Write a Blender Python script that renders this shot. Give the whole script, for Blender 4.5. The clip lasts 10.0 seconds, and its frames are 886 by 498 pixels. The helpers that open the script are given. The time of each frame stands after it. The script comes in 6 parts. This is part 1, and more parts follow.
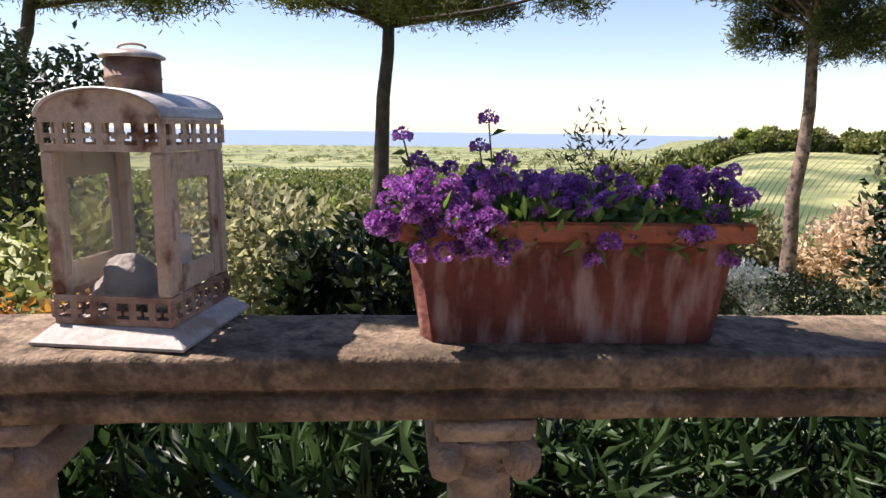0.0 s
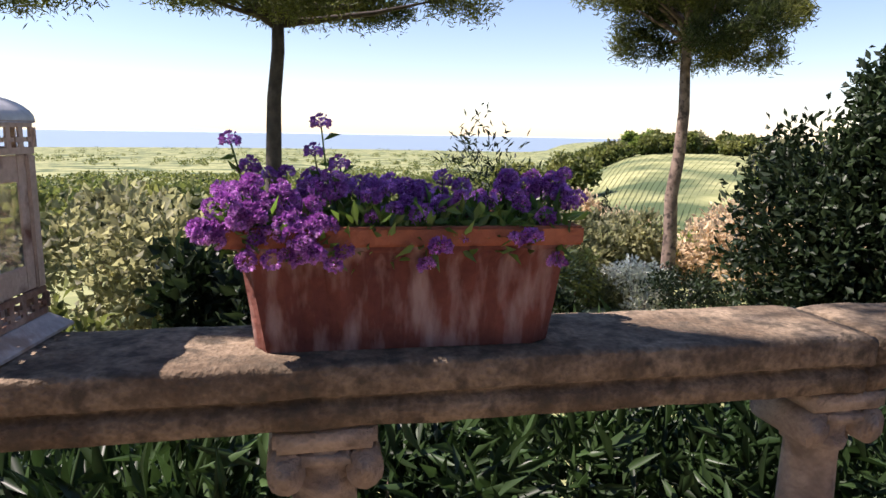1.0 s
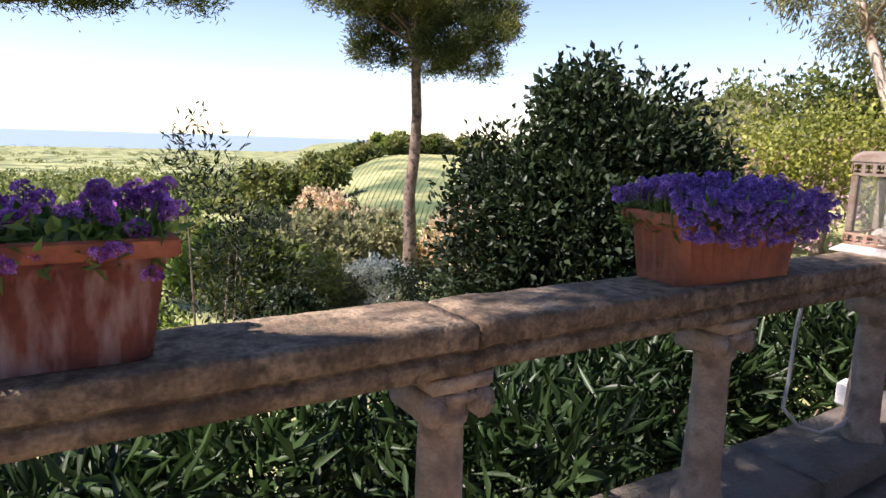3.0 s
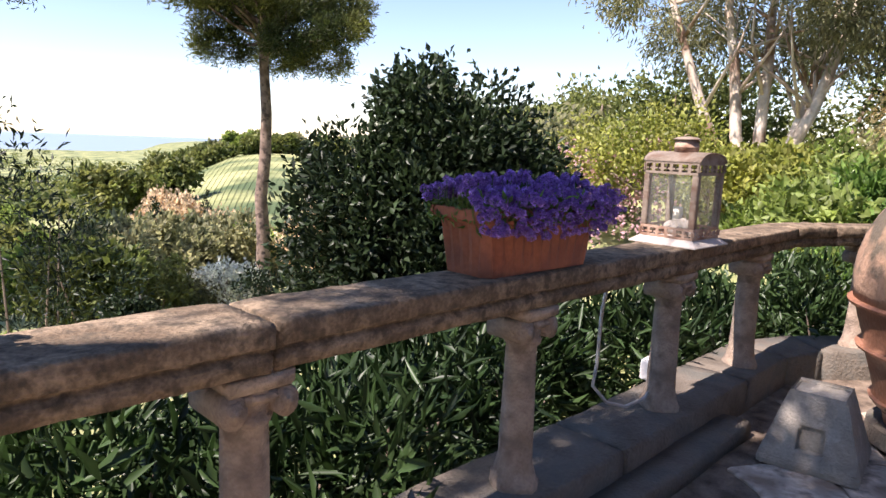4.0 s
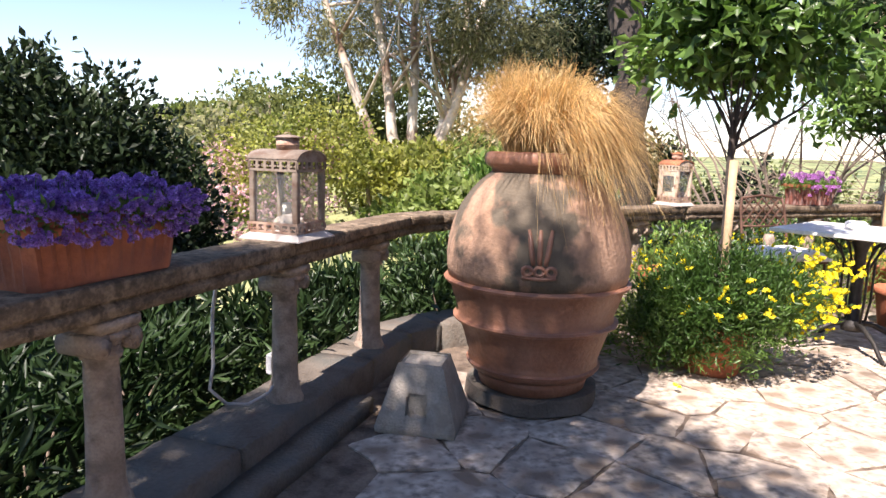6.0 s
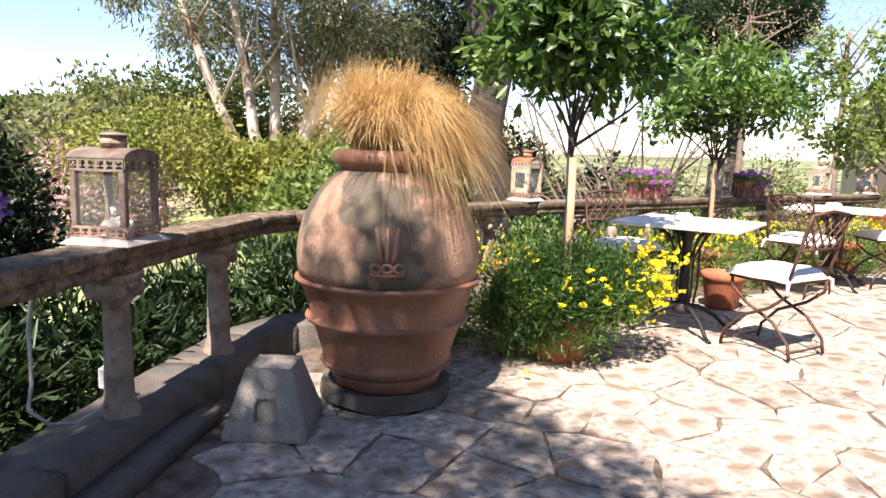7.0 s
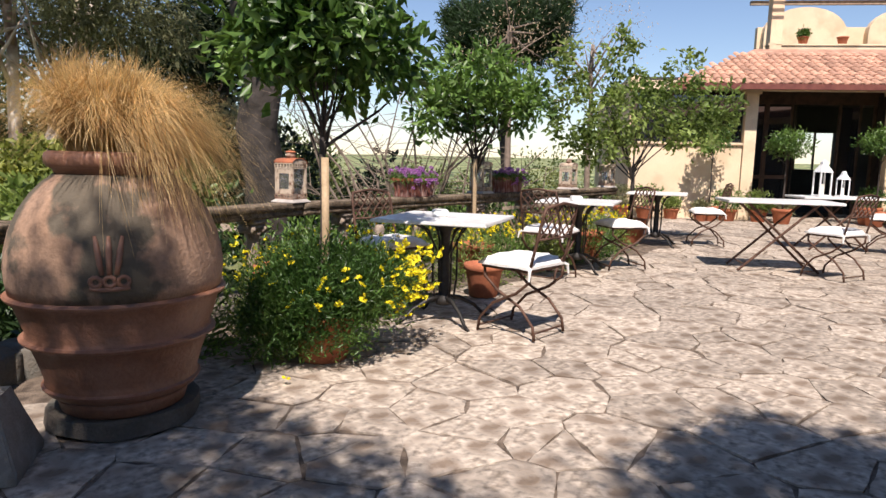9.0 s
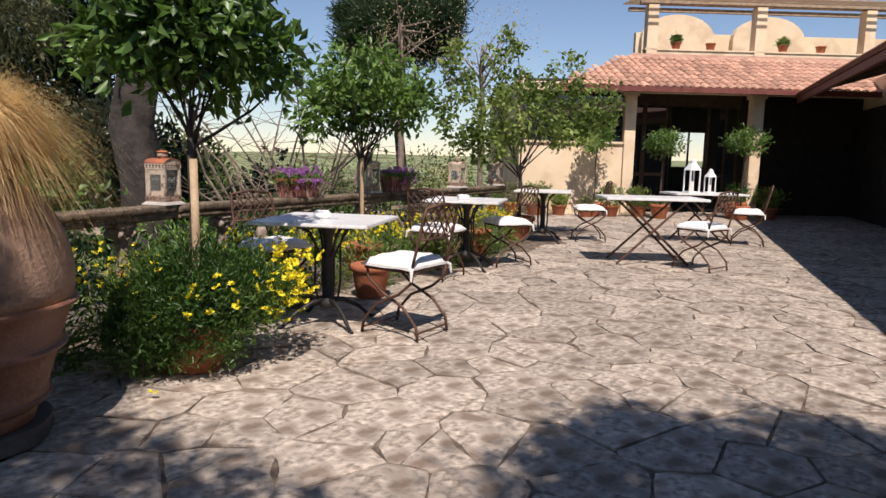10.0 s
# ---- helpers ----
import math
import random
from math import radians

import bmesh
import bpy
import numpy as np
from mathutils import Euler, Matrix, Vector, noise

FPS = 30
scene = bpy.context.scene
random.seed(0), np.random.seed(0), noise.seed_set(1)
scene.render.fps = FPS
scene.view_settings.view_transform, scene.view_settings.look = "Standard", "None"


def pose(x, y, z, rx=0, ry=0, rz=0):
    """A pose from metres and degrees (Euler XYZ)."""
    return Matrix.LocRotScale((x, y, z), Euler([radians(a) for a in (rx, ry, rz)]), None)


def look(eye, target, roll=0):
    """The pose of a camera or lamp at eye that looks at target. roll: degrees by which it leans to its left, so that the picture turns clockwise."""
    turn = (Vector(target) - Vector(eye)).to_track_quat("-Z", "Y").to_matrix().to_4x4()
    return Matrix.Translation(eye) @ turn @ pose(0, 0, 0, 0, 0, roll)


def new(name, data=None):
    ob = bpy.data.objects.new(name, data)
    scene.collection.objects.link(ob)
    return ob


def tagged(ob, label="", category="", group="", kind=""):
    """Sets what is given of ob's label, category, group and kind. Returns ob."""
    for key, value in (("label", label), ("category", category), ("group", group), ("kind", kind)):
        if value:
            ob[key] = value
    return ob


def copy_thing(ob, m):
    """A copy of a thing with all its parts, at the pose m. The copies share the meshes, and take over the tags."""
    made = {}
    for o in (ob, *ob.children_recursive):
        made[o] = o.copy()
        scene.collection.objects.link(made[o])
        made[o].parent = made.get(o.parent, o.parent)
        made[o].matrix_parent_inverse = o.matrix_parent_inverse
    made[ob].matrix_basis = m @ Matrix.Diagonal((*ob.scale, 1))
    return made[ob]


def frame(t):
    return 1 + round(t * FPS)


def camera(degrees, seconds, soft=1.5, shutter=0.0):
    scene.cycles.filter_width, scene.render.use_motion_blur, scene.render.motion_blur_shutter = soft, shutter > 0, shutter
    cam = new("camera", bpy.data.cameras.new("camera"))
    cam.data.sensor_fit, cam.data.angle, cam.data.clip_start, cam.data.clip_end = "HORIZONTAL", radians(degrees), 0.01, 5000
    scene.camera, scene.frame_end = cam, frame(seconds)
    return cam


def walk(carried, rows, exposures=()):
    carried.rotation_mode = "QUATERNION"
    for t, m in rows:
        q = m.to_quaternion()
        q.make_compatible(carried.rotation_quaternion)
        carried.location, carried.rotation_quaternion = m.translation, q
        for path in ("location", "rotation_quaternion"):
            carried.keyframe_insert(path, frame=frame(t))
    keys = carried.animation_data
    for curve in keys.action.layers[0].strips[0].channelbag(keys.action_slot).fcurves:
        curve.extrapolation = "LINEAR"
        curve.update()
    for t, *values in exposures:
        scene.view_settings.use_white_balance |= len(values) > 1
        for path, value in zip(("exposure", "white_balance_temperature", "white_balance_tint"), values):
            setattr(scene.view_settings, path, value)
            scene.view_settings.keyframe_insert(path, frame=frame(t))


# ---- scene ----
cam = camera(67.2, 10.0)
PATH = [
    (0, (0.294, -0.017, 1.103), (0.234, 1.949, 0.741), 0.8),
    (0.5, (0.334, -0.013, 1.105), (0.372, 1.955, 0.747), 0.8),
    (1, (0.387, -0.01, 1.107), (0.618, 1.945, 0.756), 1.0),
    (1.5, (0.436, -0.012, 1.112), (0.835, 1.917, 0.761), 1.4),
    (2, (0.492, -0.025, 1.115), (1.063, 1.86, 0.766), 1.8),
    (2.5, (0.545, -0.046, 1.122), (1.29, 1.778, 0.781), 1.9),
    (4, (0.678, -0.168, 1.132), (1.938, 1.352, 0.813), 2.2),
    (4.5, (0.731, -0.227, 1.137), (2.161, 1.137, 0.823), 2.2),
    (5, (0.783, -0.28, 1.137), (2.381, 0.884, 0.833), 2.1),
    (5.5, (0.822, -0.345, 1.139), (2.538, 0.638, 0.843), 1.9),
    (7, (0.877, -0.504, 1.150), (2.805, -0.059, 0.861), 1.8),
    (7.5, (0.898, -0.56, 1.147), (2.856, -0.268, 0.864), 1.6),
    (8, (0.904, -0.614, 1.149), (2.88, -0.481, 0.867), 1.5),
    (8.5, (0.912, -0.668, 1.147), (2.893, -0.684, 0.872), 1.4),
    (9, (0.908, -0.726, 1.152), (2.884, -0.878, 0.881), 1.3),
    (9.5, (0.905, -0.782, 1.163), (2.866, -1.062, 0.889), 1.3),
    (10, (0.905, -0.847, 1.176), (2.835, -1.292, 0.904), 1.3),
]
EXPOSURES = [(0.0, 1.12, 6500, 25), (2.5, 1.26, 6500, 26), (5.0, 1.54, 6500, 24), (7.0, 1.50, 6500, 20), (8.0, 1.16, 6500, 18), (9.0, 0.62, 6400, 18), (10.0, 0.28, 6350, 19)]
walk(cam, [(t, look(eye, target, roll)) for t, eye, target, roll in PATH], EXPOSURES)

# ---- built below ----
# world and sun
SUN_WAY = Vector((0.57, -0.07, -0.82)).normalized()
world = bpy.data.worlds.new("sky")
scene.world = world
world.use_nodes = True
wn = world.node_tree.nodes
sky = wn.new("ShaderNodeTexSky")
sky.sky_type = "NISHITA"
sky.sun_disc = False
sky.sun_elevation = math.asin(-SUN_WAY.z)
sky.sun_rotation = math.atan2(-SUN_WAY.x, -SUN_WAY.y)
sky.air_density, sky.dust_density, sky.ozone_density = 1.0, 0.0, 2.2
wn["Background"].inputs["Strength"].default_value = 0.082
world.node_tree.links.new(sky.outputs["Color"], wn["Background"].inputs["Color"])
sun = new("sun", bpy.data.lights.new("sun", "SUN"))
sun.data.energy, sun.data.angle, sun.data.color = 5.0, radians(0.53), (1.0, 0.94, 0.84)
sun.matrix_world = look((0, 0, 20), Vector((0, 0, 20)) + SUN_WAY)


# materials
def mat(name, c1, c2, scale=8.0, rough=0.8, metal=0.0, bump=0.3, fine=60.0, stain=None, stain_scale=2.0, stain_at=(0.5, 0.62), vary=0.0, island=0.0, spec=0.4, streak=1.0, speck=0.84):
    m = bpy.data.materials.new(name)
    m.use_nodes = True
    nt = m.node_tree
    n, l = nt.nodes, nt.links
    b = n["Principled BSDF"]
    b.inputs["Roughness"].default_value, b.inputs["Metallic"].default_value = rough, metal
    b.inputs["Specular IOR Level"].default_value = spec
    geo = n.new("ShaderNodeTexCoord")
    def noise_tex(sc, detail=6.0):
        t = n.new("ShaderNodeTexNoise")
        t.inputs["Scale"].default_value, t.inputs["Detail"].default_value = sc, detail
        l.new(geo.outputs["Object"], t.inputs["Vector"])
        return t
    a, f = noise_tex(scale), noise_tex(fine, 4.0)
    ramp = n.new("ShaderNodeValToRGB")
    ramp.color_ramp.elements[0].position, ramp.color_ramp.elements[1].position = 0.35, 0.66
    ramp.color_ramp.elements[0].color, ramp.color_ramp.elements[1].color = (*c1, 1), (*c2, 1)
    l.new(a.outputs["Fac"], ramp.inputs["Fac"])
    col = ramp.outputs["Color"]
    def mix(kind, fac, c_a, c_b):
        x = n.new("ShaderNodeMix")
        x.data_type, x.blend_type = "RGBA", kind
        for slot, v in (("Factor", fac), ("A", c_a), ("B", c_b)):
            sock = [s for s in x.inputs if s.name == slot and s.type == ("VALUE" if slot == "Factor" else "RGBA")][0]
            if isinstance(v, (int, float)):
                sock.default_value = v
            elif isinstance(v, tuple):
                sock.default_value = v
            else:
                l.new(v, sock)
        return [s for s in x.outputs if s.type == "RGBA"][0]
    fr = n.new("ShaderNodeValToRGB")
    fr.color_ramp.elements[0].position, fr.color_ramp.elements[1].position = 0.3, 0.7
    fr.color_ramp.elements[0].color, fr.color_ramp.elements[1].color = (speck, speck, speck, 1), (1.94 - speck, 1.94 - speck, 1.94 - speck, 1)
    l.new(f.outputs["Fac"], fr.inputs["Fac"])
    col = mix("MULTIPLY", 1.0, col, fr.outputs["Color"])
    if stain:
        st = noise_tex(stain_scale, 8.0)
        if streak != 1.0:
            mp = n.new("ShaderNodeMapping")
            mp.inputs["Scale"].default_value = (1, 1, streak)
            l.new(geo.outputs["Object"], mp.inputs["Vector"])
            l.new(mp.outputs["Vector"], st.inputs["Vector"])
        sr = n.new("ShaderNodeValToRGB")
        sr.color_ramp.elements[0].position, sr.color_ramp.elements[1].position = stain_at
        l.new(st.outputs["Fac"], sr.inputs["Fac"])
        col = mix("MIX", sr.outputs["Color"], col, (*stain, 1))
    if vary or island:
        if island:
            src = n.new("ShaderNodeNewGeometry").outputs["Random Per Island"]
        else:
            src = n.new("ShaderNodeObjectInfo").outputs["Random"]
        amount = vary or island
        mr = n.new("ShaderNodeMapRange")
        mr.inputs["To Min"].default_value, mr.inputs["To Max"].default_value = 1 - amount, 1 + amount
        l.new(src, mr.inputs["Value"])
        hs = n.new("ShaderNodeHueSaturation")
        l.new(mr.outputs["Result"], hs.inputs["Value"])
        l.new(col, hs.inputs["Color"])
        col = hs.outputs["Color"]
    l.new(col, b.inputs["Base Color"])
    if bump:
        bp = n.new("ShaderNodeBump")
        bp.inputs["Strength"].default_value, bp.inputs["Distance"].default_value = bump, 0.01
        l.new(f.outputs["Fac"], bp.inputs["Height"])
        l.new(bp.outputs["Normal"], b.inputs["Normal"])
    return m


def leaf_mat(name, c1, c2, through_=0.35, rough=0.5, scale=1.2, gloss=0.3):
    m = mat(name, c1, c2, scale=scale, rough=rough, bump=0.0, fine=25.0, island=0.45, spec=gloss)
    nt = m.node_tree
    n, l = nt.nodes, nt.links
    b, out = n["Principled BSDF"], n["Material Output"]
    tr = n.new("ShaderNodeBsdfTranslucent")
    mx = n.new("ShaderNodeMixShader")
    mx.inputs["Fac"].default_value = through_
    hs = n.new("ShaderNodeHueSaturation")
    hs.inputs["Saturation"].default_value, hs.inputs["Value"].default_value = 1.1, 1.5
    src = b.inputs["Base Color"].links[0].from_socket
    l.new(src, hs.inputs["Color"])
    l.new(hs.outputs["Color"], tr.inputs["Color"])
    l.new(b.outputs[0], mx.inputs[1])
    l.new(tr.outputs[0], mx.inputs[2])
    l.new(mx.outputs[0], out.inputs["Surface"])
    return m


def pane_mat(name, tint=(0.95, 0.97, 0.95), haze=0.06):
    m = bpy.data.materials.new(name)
    m.use_nodes = True
    nt = m.node_tree
    n, l = nt.nodes, nt.links
    out = n["Material Output"]
    tr, gl, mx, df, mx2 = (n.new("ShaderNode" + k) for k in ("BsdfTransparent", "BsdfGlossy", "MixShader", "BsdfDiffuse", "MixShader"))
    tr.inputs["Color"].default_value = (*tint, 1)
    gl.inputs["Roughness"].default_value = 0.03
    mx.inputs["Fac"].default_value = 0.06
    mx2.inputs["Fac"].default_value = haze
    l.new(tr.outputs[0], mx2.inputs[1])
    l.new(df.outputs[0], mx2.inputs[2])
    l.new(mx2.outputs[0], mx.inputs[1])
    l.new(gl.outputs[0], mx.inputs[2])
    l.new(mx.outputs[0], out.inputs["Surface"])
    return m


STONE = mat("weathered_stone", (0.125, 0.09, 0.06), (0.27, 0.205, 0.14), 9, 0.95, bump=0.7, fine=110, stain=(0.08, 0.064, 0.046), stain_scale=34, stain_at=(0.46, 0.66), spec=0.15, speck=0.68)
STONE_TOP = mat("lichened_stone", (0.24, 0.20, 0.15), (0.40, 0.34, 0.26), 9, 0.92, bump=1.0, fine=120, stain=(0.13, 0.11, 0.082), stain_scale=32, stain_at=(0.48, 0.66))
POST = mat("pale_carved_stone", (0.24, 0.18, 0.132), (0.39, 0.31, 0.24), 9, 0.92, bump=0.6, fine=110, stain=(0.17, 0.13, 0.10), stain_scale=14, stain_at=(0.50, 0.66))
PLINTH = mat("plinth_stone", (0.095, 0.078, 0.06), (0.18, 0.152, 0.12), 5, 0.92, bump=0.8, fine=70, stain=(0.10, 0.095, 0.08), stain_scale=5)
PAVING = mat("flagstone", (0.28, 0.22, 0.165), (0.60, 0.52, 0.425), 6.0, 0.9, bump=1.0, fine=24, stain=(0.19, 0.14, 0.10), stain_scale=6.0, stain_at=(0.47, 0.63), vary=0.20, speck=0.45)
PAVING_FAR = mat("flagstone_far", (0.28, 0.22, 0.165), (0.60, 0.52, 0.425), 6.0, 0.9, bump=1.0, fine=24, stain=(0.19, 0.14, 0.10), stain_scale=6.0, stain_at=(0.47, 0.63), island=0.20, speck=0.45)
MORTAR = mat("old_mortar", (0.07, 0.05, 0.035), (0.22, 0.165, 0.12), 12, 0.95, bump=0.9, fine=90)
TERRA = mat("terracotta_weathered", (0.12, 0.036, 0.025), (0.20, 0.063, 0.040), 9, 0.9, bump=0.4, fine=80, stain=(0.36, 0.24, 0.20), stain_scale=34, stain_at=(0.47, 0.70), streak=0.3)
TERRA_CLEAN = mat("terracotta_clean", (0.26, 0.085, 0.042), (0.36, 0.125, 0.06), 7, 0.85, bump=0.35, fine=70, stain=(0.19, 0.07, 0.045), stain_scale=9, stain_at=(0.48, 0.7))
TERRA_RIM = mat("terracotta_rim", (0.33, 0.105, 0.05), (0.43, 0.15, 0.07), 9, 0.88, bump=0.4, fine=80)
JAR = mat("old_jar_clay", (0.25, 0.15, 0.092), (0.37, 0.235, 0.155), 3.2, 0.88, bump=0.5, fine=60, stain=(0.10, 0.08, 0.055), stain_scale=4.2, stain_at=(0.50, 0.57))
JAR_LOW = mat("banded_jar_clay", (0.22, 0.098, 0.055), (0.32, 0.155, 0.095), 4, 0.5, bump=0.4, fine=50, stain=(0.22, 0.11, 0.07), stain_scale=4, stain_at=(0.5, 0.7))
CONCRETE = mat("cast_stone_block", (0.27, 0.24, 0.195), (0.38, 0.345, 0.29), 8, 0.93, bump=0.6, fine=100, stain=(0.24, 0.21, 0.17), stain_scale=7)
PAINTED = mat("worn_cream_metal", (0.46, 0.355, 0.255), (0.56, 0.45, 0.34), 12, 0.75, bump=0.3, fine=120, stain=(0.15, 0.07, 0.04), stain_scale=18, stain_at=(0.53, 0.66))
# grey-brown weathered metal, darkened further to put tree shade into its colour
WEATHERED_SHADED = mat("weathered_metal_with_shade", (0.15, 0.115, 0.085), (0.24, 0.19, 0.145), 12, 0.75, bump=0.3, fine=120, stain=(0.12, 0.07, 0.045), stain_scale=18, stain_at=(0.5, 0.66))
RUST = mat("rusted_metal", (0.17, 0.08, 0.045), (0.42, 0.30, 0.22), 20, 0.75, bump=0.4, fine=110)
TIN = mat("worn_tin_roof", (0.36, 0.35, 0.33), (0.55, 0.53, 0.50), 9, 0.45, metal=0.4, bump=0.2, fine=90, stain=(0.25, 0.18, 0.13), stain_scale=12)
WORN_WHITE = mat("worn_white_paint", (0.36, 0.32, 0.28), (0.48, 0.43, 0.38), 14, 0.65, bump=0.2, fine=90, stain=(0.30, 0.22, 0.16), stain_scale=15, stain_at=(0.56, 0.7))
WHITE_PAINT = mat("white_paint", (0.74, 0.73, 0.70), (0.82, 0.81, 0.78), 9, 0.5, bump=0.1, fine=80)
IRON = mat("black_iron", (0.025, 0.023, 0.022), (0.05, 0.045, 0.04), 14, 0.5, metal=0.5, bump=0.2, fine=80)
RUST_IRON = mat("brown_iron", (0.07, 0.035, 0.022), (0.14, 0.075, 0.05), 16, 0.65, metal=0.4, bump=0.3, fine=90)
MARBLE = mat("white_marble", (0.70, 0.68, 0.64), (0.80, 0.78, 0.75), 6, 0.3, bump=0.02, fine=40, stain=(0.55, 0.53, 0.5), stain_scale=5, stain_at=(0.6, 0.8))
CLOTH = mat("white_cotton", (0.74, 0.71, 0.66), (0.82, 0.79, 0.75), 10, 0.95, bump=0.5, fine=160)
CLOTH_GREY = mat("taupe_cotton", (0.26, 0.22, 0.18), (0.33, 0.29, 0.24), 10, 0.95, bump=0.4, fine=160)
PLASTER = mat("cream_plaster", (0.72, 0.55, 0.36), (0.80, 0.63, 0.43), 2.0, 0.92, bump=0.3, fine=60, stain=(0.62, 0.46, 0.30), stain_scale=1.5)
TILE = mat("roof_tile_clay", (0.40, 0.205, 0.135), (0.56, 0.34, 0.235), 5, 0.88, bump=0.4, fine=60, vary=0.3)
WOOD_DARK = mat("dark_wood", (0.06, 0.035, 0.022), (0.11, 0.065, 0.04), 8, 0.7, bump=0.3, fine=90)
# near-black colour for the deep shade under veranda and wing eaves
SHADE_BLACK = mat("near_black_shade", (0.018, 0.013, 0.010), (0.04, 0.028, 0.02), 8, 0.75, bump=0.3, fine=90)
WOOD_RED = mat("red_brown_fascia", (0.13, 0.035, 0.025), (0.19, 0.06, 0.04), 8, 0.6, bump=0.2, fine=80)
WOOD_GREY = mat("silvered_wood", (0.26, 0.19, 0.13), (0.40, 0.31, 0.22), 9, 0.85, bump=0.4, fine=90, vary=0.15)
STAKE = mat("bamboo_stake", (0.36, 0.25, 0.14), (0.48, 0.35, 0.21), 9, 0.7, bump=0.2, fine=60)
BARK = mat("pine_bark", (0.12, 0.085, 0.065), (0.26, 0.19, 0.145), 5, 0.95, bump=1.0, fine=22, stain=(0.055, 0.04, 0.032), stain_scale=9)
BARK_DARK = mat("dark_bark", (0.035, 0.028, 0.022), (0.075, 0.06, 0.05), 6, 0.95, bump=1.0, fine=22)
BARK_PALE = mat("eucalyptus_bark", (0.48, 0.38, 0.29), (0.68, 0.59, 0.49), 2.0, 0.85, bump=0.5, fine=18, stain=(0.25, 0.16, 0.11), stain_scale=1.6)
TWIG = mat("bare_twig", (0.16, 0.12, 0.09), (0.26, 0.20, 0.15), 9, 0.9, bump=0.3, fine=60)
ROCK = mat("grey_rock", (0.26, 0.23, 0.20), (0.42, 0.38, 0.33), 14, 0.9, bump=0.9, fine=70)
SOIL = mat("bed_soil", (0.07, 0.05, 0.035), (0.13, 0.095, 0.065), 9, 0.95, bump=1.0, fine=40)
WAX = mat("candle_wax", (0.72, 0.66, 0.55), (0.8, 0.74, 0.64), 9, 0.5, bump=0.05)
PVC = mat("grey_pvc", (0.33, 0.32, 0.30), (0.42, 0.41, 0.39), 9, 0.5, bump=0.05)
# near-black base colour that imitates the shade inside the room
ROOM_SHADE = mat("painted_room_shade", (0.035, 0.03, 0.028), (0.05, 0.045, 0.04), 2, 0.9, bump=0.1)
GLASS = pane_mat("dusty_glass", (0.985, 0.985, 0.98), 0.03)
DARK_GLASS = mat("window_glass", (0.012, 0.014, 0.016), (0.02, 0.022, 0.025), 2, 0.04, bump=0.0, spec=0.9)
L_OLEANDER = leaf_mat("oleander_leaf", (0.014, 0.030, 0.010), (0.045, 0.080, 0.026), 0.22, 0.42, gloss=0.3)
L_DARK = leaf_mat("dark_evergreen_leaf", (0.011, 0.02, 0.009), (0.03, 0.048, 0.019), 0.18, 0.45, gloss=0.25)
L_CITRUS = leaf_mat("citrus_leaf", (0.045, 0.095, 0.02), (0.17, 0.27, 0.06), 0.35, 0.38, gloss=0.4)
L_FRESH = leaf_mat("fresh_leaf", (0.12, 0.17, 0.04), (0.25, 0.31, 0.09), 0.45, 0.5)
L_PINE = leaf_mat("pine_needle", (0.035, 0.05, 0.016), (0.15, 0.16, 0.04), 0.42, 0.55, scale=0.6)
L_GREY = leaf_mat("grey_green_leaf", (0.14, 0.15, 0.075), (0.28, 0.27, 0.145), 0.5, 0.55)
L_WOOD = leaf_mat("woodland_leaf", (0.07, 0.10, 0.028), (0.20, 0.21, 0.07), 0.35, 0.6, scale=0.3)
L_TAN = leaf_mat("budding_twigs", (0.44, 0.33, 0.21), (0.60, 0.48, 0.32), 0.45, 0.7)
L_YELLOW = leaf_mat("yellow_green_leaf", (0.15, 0.18, 0.04), (0.33, 0.33, 0.085), 0.45, 0.5)
L_PINK = leaf_mat("pink_blossom", (0.46, 0.26, 0.30), (0.62, 0.42, 0.44), 0.4, 0.6)
L_AUTUMN = leaf_mat("copper_leaf", (0.24, 0.10, 0.035), (0.40, 0.25, 0.07), 0.4, 0.5)
PETAL = leaf_mat("purple_petal", (0.23, 0.045, 0.28), (0.66, 0.36, 0.70), 0.3, 0.6, scale=14, gloss=0.1)
PETAL_BLUE = leaf_mat("violet_petal", (0.20, 0.09, 0.36), (0.52, 0.36, 0.70), 0.3, 0.6, scale=14, gloss=0.1)
PETAL_PINK = leaf_mat("mauve_petal", (0.40, 0.16, 0.42), (0.60, 0.32, 0.60), 0.35, 0.6, scale=9, gloss=0.1)
PETAL_YELLOW = leaf_mat("yellow_petal", (0.72, 0.60, 0.02), (0.85, 0.76, 0.06), 0.35, 0.6, scale=9, gloss=0.1)
PETAL_WHITE = leaf_mat("white_petal", (0.62, 0.62, 0.5), (0.75, 0.74, 0.65), 0.35, 0.6, scale=9, gloss=0.1)
STRAW = leaf_mat("dry_grass_blade", (0.36, 0.225, 0.085), (0.70, 0.52, 0.26), 0.4, 0.5, scale=6, gloss=0.3)


def ground_mat():
    m = mat("meadow_and_woods", (0.18, 0.20, 0.075), (0.33, 0.335, 0.15), 0.22, 0.95, bump=0.5, fine=3.0, stain=(0.055, 0.085, 0.03), stain_scale=0.05, stain_at=(0.46, 0.6))
    return m


GROUND = ground_mat()
WATER = mat("sea_water", (0.17, 0.23, 0.29), (0.19, 0.25, 0.31), 0.01, 0.3, bump=0.1, fine=0.3)


# building helpers
def thing(name, at=(0, 0, 0), label="", category="", group="", kind="", turn=0.0):
    ob = new(name)
    ob.matrix_basis = pose(*at, 0, 0, turn)
    return tagged(ob, label, category, group, kind)


def mesh_of(bm, name, smooth=False):
    me = bpy.data.meshes.new(name)
    bm.to_mesh(me)
    bm.free()
    if smooth:
        me.polygons.foreach_set("use_smooth", [True] * len(me.polygons))
    return me


